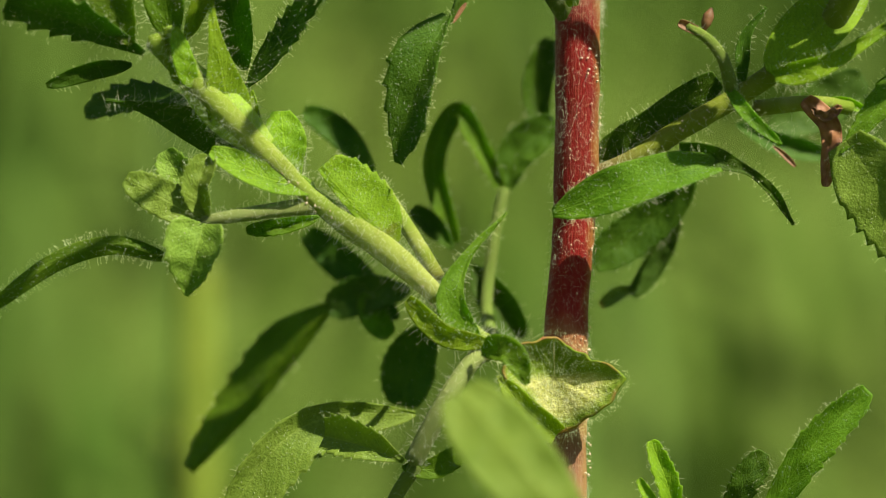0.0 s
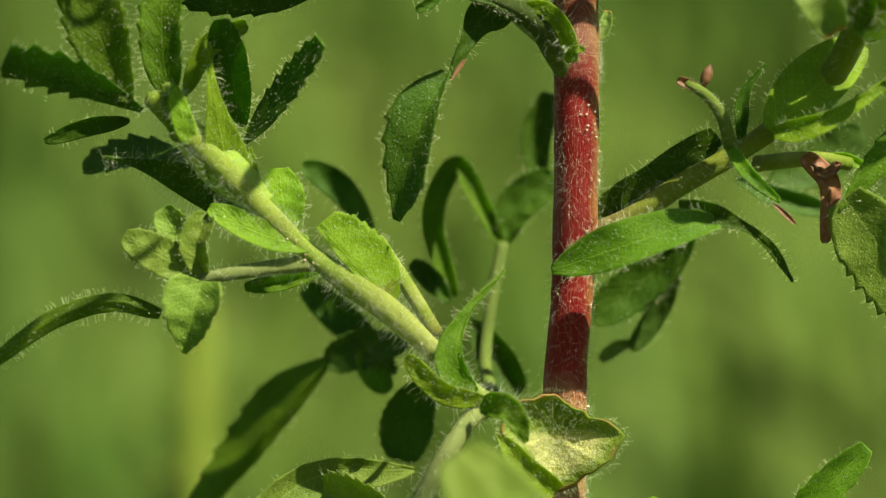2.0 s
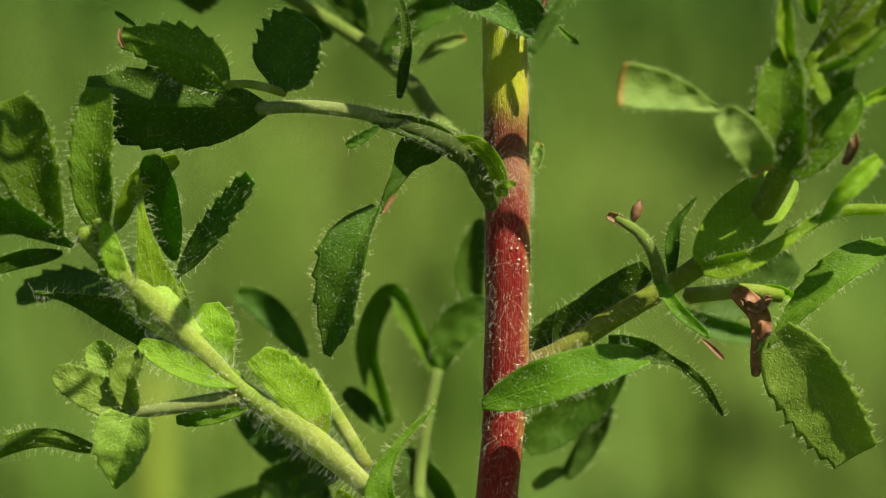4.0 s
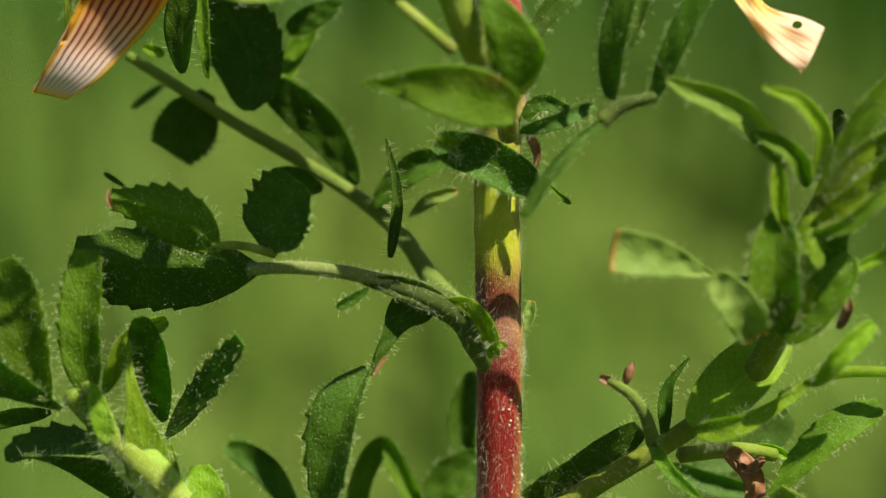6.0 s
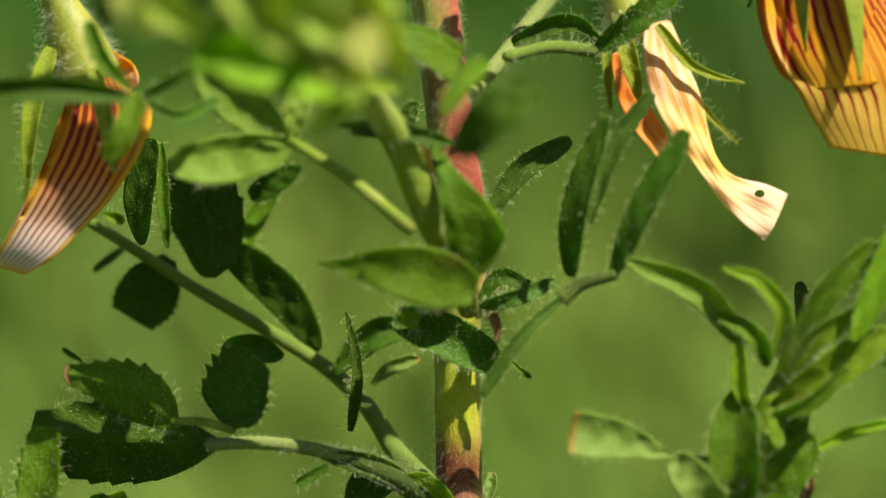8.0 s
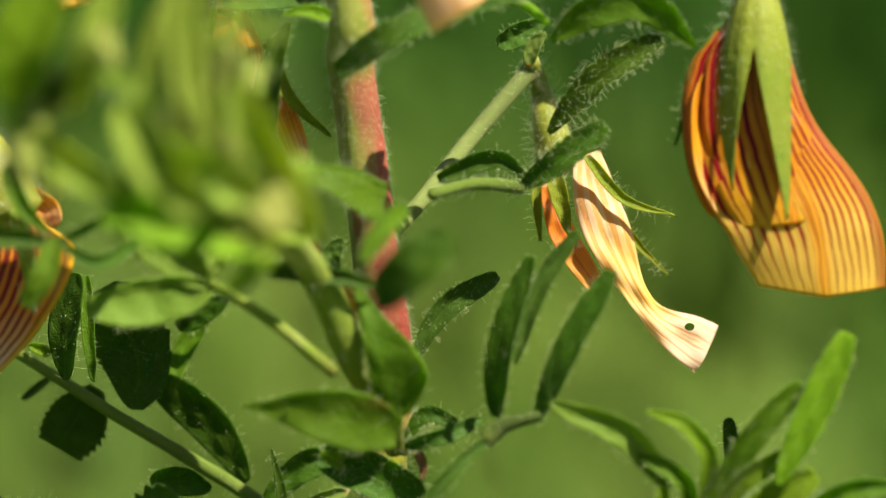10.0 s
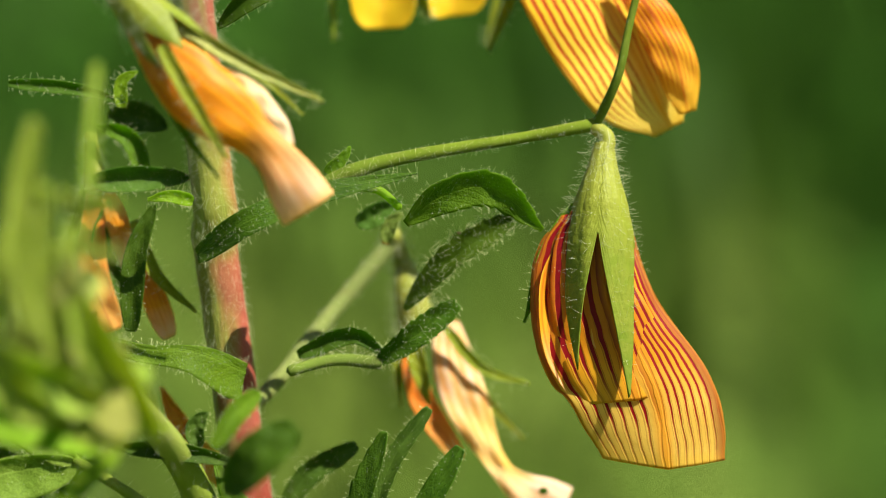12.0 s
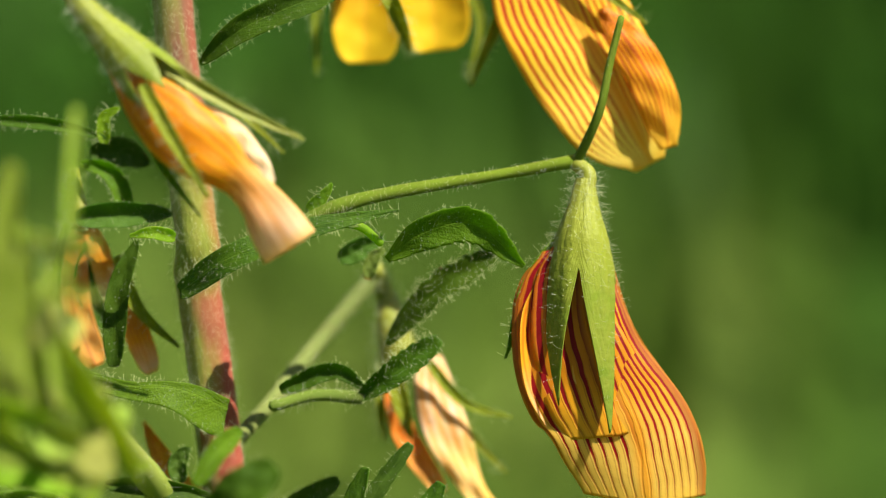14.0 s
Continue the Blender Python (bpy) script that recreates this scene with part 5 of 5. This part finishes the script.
leaf([(17.45, -4, 50.51), (19.78, -4.6, 52.18), (22.71, -4.4, 52.58), (25.59, -4, 50.12)], 1.13, LEAF, right=1.20, tilt=(30, -8), teeth=0.35, widths=(0.2, 0.6, 0.9, 1, 1, 0.95, 0.8, 0.5, 0.1), cup=20, hair=6)
leaf([(17.2, 2, 51.86), (15.83, 2, 51.17), (14.45, 2, 50.48)], 0.86, BLUE_LEAF)
leaf([(17.22, 1, 51.17), (16.53, 1, 50.48), (16.19, 1, 49.28)], 0.53, PALE_LEAF)
stipule([(8.08, -6, 41.75), (5.33, -8, 42.93), (2.13, -8, 43.19), (-1.66, -7, 44.27)], 2.06, LEAF, right=0.60, tilt=(22, -24), widths=(0.9, 1, 0.9, 0.66, 0.5, 0.44, 0.4, 0.32, 0.1), hair=9, cup=30)
stalk([(7.68, 0, 38.88), (10.24, 4, 41.74), (12.9, 8, 45.19), (16.67, 10, 49.57)], 0.46, 0.53, GREY_STEM, hair=10, length=0.35)
leaf([(15.61, -1, 42.06), (17.94, -2, 43.72), (20.58, -2, 45.75)], 0.93, DARK_SHADED_LEAF, tilt=(20, 30), teeth=0.4, hair=14, length=0.35)
leaf([(16.22, -1, 42.67), (14.19, -1, 43.86), (10.96, -1, 42.67)], 0.66, DARK_SHADED_LEAF, right=0.73, tilt=(10, 40), hair=5)
leaf([(17.39, 1, 45.34), (20.3, 0, 48.44), (23.88, 0, 50.76)], 1.06, DARK_SHADED_LEAF, right=0.86, tilt=(15, 35), teeth=0.5, hair=16, length=0.35)
leaf([(20.13, 0, 49.05), (20.47, 0, 49.46), (20.74, 0, 50.01)], 0.27, BROWN, hair=0)
stalk([(15.88, -1, 42.16), (13.2, -2, 42.37), (10.53, -3, 41.73)], 0.4, 0.33, DULL_STEM)
leaf([(6.37, -4, 62.18), (9.27, -5, 64.38), (14.96, -5, 66.72)], 0.99, DARK_SHADED_LEAF, right=1.19, tilt=(20, 35), hair=5)
leaf([(0.59, -1, 57.79), (-2.47, -1, 58.58), (-6.38, -1, 58.92)], 0.5, DARK_SHADED_LEAF, hair=7)
stipule([(0.42, -1, 57.45), (0.42, -1, 58.98), (1.34, -1, 59.66)], 0.46, BRIGHT_LEAF)
leaf([(2.93, 2, 56.33), (1.21, 2, 57.01), (-0.68, 2, 56.84)], 1.13, BLUE_LEAF)
leaf([(-1.28, 1, 56.37), (0.77, 1, 55.62), (1.8, 1, 53.05)], 0.73, LEAF)
leaf([(4.44, 0, 53.28), (1.54, 0, 53.21), (-1.47, 0, 53.01)], 0.99, BLUE_LEAF)
stipule([(4.86, -4, 51.84), (3.59, -5, 52.1), (2.25, -5, 51.9)], 0.46, BRIGHT_LEAF, hair=10)
leaf([(2.47, -2, 51.67), (1.35, -2, 48.46), (1.08, -2, 44.06)], 0.86, DARK_SHADED_LEAF, tilt=(30, 20), hair=4)
leaf([(-0.68, 2, 51.86), (-1.02, 2, 49.1), (0.35, 2, 46.35)], 0.8, DARK_SHADED_LEAF)
leaf([(5.52, -1, 39.27), (4.84, -1, 38.25), (5.01, -1, 37.06)], 0.73, BLUE_LEAF)
leaf([(9.3, -16, 40.93), (8.18, -19, 39.8), (6.98, -20, 37.96)], 0.73, LEAF, hair=1)

# ---- flowers ----
f = flower([(28.68, -2.5, 56.3), (29.48, -3, 55.48), (29.06, -3.5, 53.86), (29.12, -3.5, 53.86), (29.05, -3.8, 52.85)], [0.43, 0.46, 0.46, 0.5, 0.53, 0.53], "open orange flower with red veins")
petal(f, [(28.93, -3.6, 51.43), (30.07, -4.2, 45.62), (32.34, -4.3, 40.42), (33.04, -3.6, 35.9)], 3.78, 5.58, PETAL, (-8, -4), widths=(0.4, 0.45, 0.5, 0.56, 0.62, 0.7, 0.8, 0.9, 0.98, 1, 0.94), rights=(0.4, 0.66, 0.78, 0.86, 0.93, 0.98, 1, 1, 0.96, 0.88, 0.66), cup=-16, wave=0.04, n=80, m=16, lean=(-0.03, 0.3))
petal(f, [(29.19, -2.2, 51.33), (30.39, -2, 45.62), (32.55, -2, 40.37), (33.14, -2, 36.36)], 3.45, 4.98, PETAL, (8, 8), widths=(0.4, 0.45, 0.5, 0.56, 0.62, 0.7, 0.8, 0.9, 0.95, 0.9, 0.7), rights=(0.4, 0.66, 0.78, 0.86, 0.93, 0.98, 1, 1, 0.94, 0.82, 0.5), cup=10, n=60, m=12, lean=(0, 0.3))
petal(f, [(28.24, -2.5, 50.83), (26.37, -3.2, 47.12), (26.77, -3.4, 43.09), (28.41, -2.5, 39.68)], 2.19, 1.39, FADED_PETAL, (15, 30), shape=(0.6, 0.35), cup=40)
# Added layer on a single petal: dark above, leaving the sunlit lower band pale.
petal(f, [(28.78, -3.78, 51.42), (29.21, -4.36, 46.92), (30.24, -4.44, 43.35), (31.22, -4.36, 40.03)], 2.59, 3.72, ADDED_LAYER_PETAL, (-8, -5), widths=(0.4, 0.5, 0.6, 0.7, 0.82, 0.93, 1, 1, 0.9), rights=(0.4, 0.66, 0.78, 0.86, 0.93, 0.98, 1, 0.96, 0.8), cup=-14, wave=0.03, n=60, m=12, lean=(0, 0.2), thick=0.06)
LOBE = (0.7, 0.95, 1.0, 0.92, 0.84, 0.74, 0.64, 0.5, 0.32, 0.14, 0.03)
calyx(f, [(29.27, -3, 55.28), (29.09, -3.4, 52.51), (29.01, -3.3, 49.82), (29.05, -3.3, 45.79), (29.4, -3.5, 39.73)], [0.55, 0.95, 1.55, 1.95, 2.15, 2.25, 2.3, 2.3, 2.28, 2.25], 0.33, ((-48, 0.87, 42), (36, 1.0, 42), (-112, 0.6, 40), (112, 0.62, 40), (178, 0.7, 40)), CALYX_LOBE)

# Leaf green here puts the shaded side into this sepal's colour.
sepal(f, [(28.06, -2.8, 51.67), (25.9, -3.0, 48.65), (24.5, -2.8, 44.6)], 0.85, LEAF, widths=LOBE)
sepal(f, [(29.59, -2.8, 51.5), (30.97, -2, 47.78), (31.86, -1, 43.69)], 0.66, widths=LOBE)

f = flower([(26.55, 5, 73.08), (26.7, 4, 70.57), (26.88, 4, 68.49)], [0.5, 0.99, 1.82], "open yellow flower with red veins")
petal(f, [(26.27, 3.6, 71.07), (28.81, 3.2, 65.51), (31.5, 3, 60.5), (33.59, 3.6, 56.34)], 3.5, 4.71, YELLOW_PETAL, (-6, 12), widths=(0.5, 0.7, 0.85, 0.94, 1, 1, 0.99, 0.97, 0.95, 0.92, 0.88, 0.78, 0.58, 0.2), cup=-16, wave=0.08, n=64, m=14)
# Added petal: stands in for the shadow on the right, with its rosy tinge.
petal(f, [(30.43, 2, 65.79), (32.33, 1.6, 63.3), (33.77, 1.6, 60.62), (34.57, 2.4, 57.28)], 1.26, 1.39, SHADOW_BLUSH_PETAL, (-10, -6), widths=(0.3, 0.6, 0.85, 1, 1, 1, 0.95, 0.8, 0.4), cup=-10, n=50)
sepal(f, [(25.8, 5.5, 69.3), (24.1, 5.8, 65.0), (22.5, 6, 61.2)], 0.46)
sepal(f, [(27.83, 2.4, 69.1), (30.4, 2.4, 66.95), (33.2, 2.6, 64.9)], 0.4)

f = flower([(17.39, 14, 73.85), (17.39, 14, 71.33), (17.39, 14, 69.17)], [0.5, 0.99, 1.66], "plain yellow flower with rounded petals")
petal(f, [(16.33, 13, 70.18), (15.9, 13, 66.95), (15.97, 13, 62.93)], 2.32, 2.32, PLAIN_YELLOW, (15, 15), shape=(0.5, 0.28), wave=0.03)
petal(f, [(19.2, 13, 70.18), (20.1, 13, 66.95), (20.46, 13, 63.72)], 2.39, 2.39, PLAIN_YELLOW, (15, 15), shape=(0.5, 0.28), wave=0.03)
sepal(f, [(15.63, 12, 69.75), (17.55, 2, 66.3), (18.85, 12, 63.49)], 0.66)
sepal(f, [(13.82, 13, 70.18), (12.82, 13, 66.23), (12.75, 13, 62.11)], 0.4)
sepal(f, [(21.35, 14, 69.17), (23.15, 14, 65.93), (22.43, 14, 61.97)], 0.36)

f = flower([(-0.68, -17, 66.77), (0.27, -17, 64.86), (1.87, -17, 63.26), (2.66, -17, 62.31), (3.3, -17, 61.67)], [0.5, 0.56, 0.63, 0.73, 0.8], "wilted orange flower folded along its length")
calyx(f, [(-0.04, -17, 65.33), (1.87, -17, 63.2), (3.78, -17, 61.19), (6.34, -17.2, 58.32), (8.25, -17.4, 56.25)], [0.6, 0.9, 1.35, 1.75, 1.95, 2.0, 2.0], 0.36, ((-62, 0.82, 40), (12, 0.62, 44), (80, 0.8, 44), (150, 0.75, 44), (-140, 0.75, 44)), CALYX_LOBE)
petal(f, [(1.92, -17.4, 61.9), (5.62, -18.6, 58.25), (9.96, -18.2, 54.59), (12.27, -17.4, 51.17)], 2.06, 2.26, FADED_PETAL, (-6, -6), widths=(0.15, 0.45, 0.8, 1.0, 1.0, 0.82, 0.58, 0.6, 0.78, 0.85), cup=-50, wave=0.1, n=70, m=14)
# Pale strip added as the sun's highlight along the upper fold.
petal(f, [(6.82, -17.6, 59.36), (8.93, -18, 58.14), (10.58, -18, 56.3), (11.26, -17.6, 54.85)], 0.46, 0.86, HIGHLIGHT_PETAL, (-30, 10), shape=(0.5, 0.5), cup=-50)
sepal(f, [(3.95, -18.6, 60.34), (5.68, -19.4, 57.31), (7.64, -19, 54.01)], 0.5)
sepal(f, [(3.59, -16.6, 59.14), (4.89, -17, 55.94), (7.12, -17, 52.92)], 0.3, LEAF)
sepal(f, [(4.93, -17.6, 61.58), (8.59, -17.8, 59.35), (12.95, -17, 57.28)], 0.46, CALYX)
sepal(f, [(6.26, -16, 60.44), (9.46, -16, 58.68), (11.79, -16, 56.54)], 0.3)

f = flower([(16.53, 9.3, 49.99), (17.15, 11.3, 48.16), (17.7, 10.3, 45.92), (18.22, 10.3, 43.71)], [0.46, 0.56, 0.99, 1.39], "wilted cream flower with a dark dot on its tip")
petal(f, [(19.87, 9.3, 44.41), (20.75, 8.3, 40.64), (22.19, 8.3, 37.15), (24.05, 8.7, 34.46), (27.16, 9.3, 32.65)], 1.56, 1.49, CREAM_PETAL, (-14, 18), widths=(0.55, 0.8, 0.98, 1, 0.92, 0.72, 0.52, 0.46, 0.7, 1.0, 1.15), cup=-38, wave=0.16, n=80, m=12)
petal(f, [(17.45, 8.8, 42.56), (18.52, 8.5, 39.32), (20.77, 8.8, 35.9)], 0.8, 0.8, ORANGE_PETAL, (-10, 10), shape=(0.4, 0.4))
petal(f, [(25.6, 6.9, 33.99), (25.88, 6.9, 34.03), (26.18, 6.9, 34.03)], 0.23, 0.23, DARK_SHADED_LEAF, (0, 0), shape=(0.5, 0.5), n=8, m=3, label="dark green dot")
sepal(f, [(19.81, 7.8, 44.16), (22.02, 7.8, 41.63), (25.04, 7.8, 40.63)], 0.4)
sepal(f, [(21.41, 9.8, 40.98), (22.94, 9.8, 38.95), (24.77, 9.8, 37.08)], 0.3)
sepal(f, [(17.78, 6.9, 43.3), (18.27, 6.7, 41.29), (18.79, 6.9, 39.34)], 0.66)
sepal(f, [(16.82, 9.3, 43.35), (16.89, 9.3, 41.32), (17.1, 9.3, 39.11)], 0.36)

f = flower([(-16.18, -1, 46.92), (-15.2, -1, 44.96), (-14.38, -1, 43), (-13.57, -1, 40.72)], [0.6, 0.99, 1.66, 1.99], "pale flower with dark red veins")
petal(f, [(-14.15, -1, 41.04), (-15.89, -2, 35.72), (-17.65, -2, 32.21), (-19.18, -1, 29.68)], 5.25, 0.2, WHITE_PETAL, ((26, 18, 12, 12), 60), widths=(0.5, 0.78, 0.95, 1, 0.97, 0.88, 0.76, 0.66, 0.56, 0.38), cup=-10, lean=0.42, n=60)
petal(f, [(-14.18, 1, 41.14), (-16.03, 1, 35.81), (-17.81, 1, 32.25), (-19.19, 1, 29.82)], 4.65, 0.2, WHITE_PETAL, ((-30, -25, -20, -20), 60), widths=(0.5, 0.78, 0.95, 1, 0.97, 0.88, 0.76, 0.62, 0.5, 0.3), lean=0.42)
petal(f, [(-13.57, -1, 42.35), (-11.93, -1, 40.72), (-11.44, -1, 39.74)], 1.33, 1.33, FADED_PETAL, (20, 20))
sepal(f, [(-15.6, -2, 42.29), (-16.65, -3, 38.35), (-17.06, -2, 33.51)], 0.66)
sepal(f, [(-13.08, -3, 40.94), (-12.36, -4, 38.31), (-11.88, -4, 35.09)], 0.6)

f = flower([(-1.71, 2, 55.98), (-1.54, 2, 54.26), (-1.19, 2, 52.6)], [0.3, 0.5, 0.9], "orange flower behind the stem")
petal(f, [(-1.45, 2, 52.73), (-1.75, 1.5, 47.79), (-0.33, 2, 43.99)], 1.15, 1.2, ORANGE_PETAL, (-5, 12), shape=(0.5, 0.35))
petal(f, [(-0.81, 2.2, 52.74), (0.01, 1.7, 50.42), (0.38, 2.2, 47.94)], 0.7, 0.7, FADED_PETAL, (-10, 10), shape=(0.5, 0.4))
petal(f, [(1.1, 2.2, 48.79), (2.25, 1.7, 45.82), (3.08, 2.2, 43.59)], 0.8, 0.8, FADED_PETAL, (-10, 10), shape=(0.5, 0.35))
petal(f, [(2.51, 3, 40.56), (4.49, 3, 36.93), (6.97, 3, 34.79)], 0.99, 0.99, YELLOW_PETAL, (20, 20))
sepal(f, [(1.02, 1.2, 50.73), (2.34, 1, 47.51), (4.75, 1.4, 45.16)], 0.5)
sepal(f, [(-1.98, 1, 52.69), (-2.7, 1, 48.76), (-1.91, 1, 45.48)], 0.33, LEAF)

f = flower([(-13.2, -4, 64.33), (-12.56, -4, 62.41), (-11.92, -4, 60.16)], [0.46, 0.86, 1.33], "half-hidden orange flower with red veins")
petal(f, [(-11.76, -4, 60.8), (-10.53, -5, 56.89), (-9.51, -4, 52.4)], 1.72, 1.99, PETAL, (20, 20), shape=(0.5, 0.35), cup=-20)
sepal(f, [(-12.13, -5, 60.4), (-11.7, -6, 57.78), (-11.23, -6, 54.6)], 0.53)

# ---- a tall grass stem behind ----
grass_stem = tagged(new("grass_stem"), "yellow-green grass stem behind the plant", "grass", "", "")
grass_stem.location = BASE * MM
tube("stem", [(-23.39, 150, -109.7), (-23.12, 150, -51.09), (-23.02, 150, -24.45), (-23.39, 150, -1.55)], (2.6, 2.4, 2.2, 1.6), STRAW, grass_stem, 0)
sheet("blade", [(-23.12, 150, -40.44), (-24.84, 152, -24.58), (-26.72, 156, -17.25)], 1.6, 1.6, STRAW, grass_stem, (20, 20), hair=0)

# ---- young shoots below ----
shoot = tagged(new("young_shoot"), "young green shoot with toothed hairy leaves", "plant", "", "")
shoot.location = BASE * MM
stalk([(20.0, 4.0, -161.0), (20.5, 4.0, -80.0)] + [(18.33, 3, -27.16), (18.33, 3, -17.42), (18.59, 2, -15.35)], 0.86, 0.46, GREEN_STEM, parent=shoot, hair=2)
leaf([(18.92, 2, -16.35), (21.51, 1, -11.96), (25.01, 1, -8.29)], 1.26, LEAF, shoot, tilt=(25, 20), teeth=0.4)
leaf([(16.75, 2, -16.02), (17.68, 1, -13.95), (18.91, 1, -11.96)], 0.99, DARK_SHADED_LEAF, shoot, tilt=(20, 20), teeth=0.5)
leaf([(13.74, 2, -17.35), (13.35, 1, -14.29), (12.25, 1, -11.29)], 0.8, BRIGHT_LEAF, shoot, tilt=(30, 20), teeth=0.5)
leaf([(13.57, 2, -17.35), (12.52, 1, -15.29), (11.52, 1, -13.55)], 0.46, BRIGHT_LEAF, shoot, teeth=0.4)
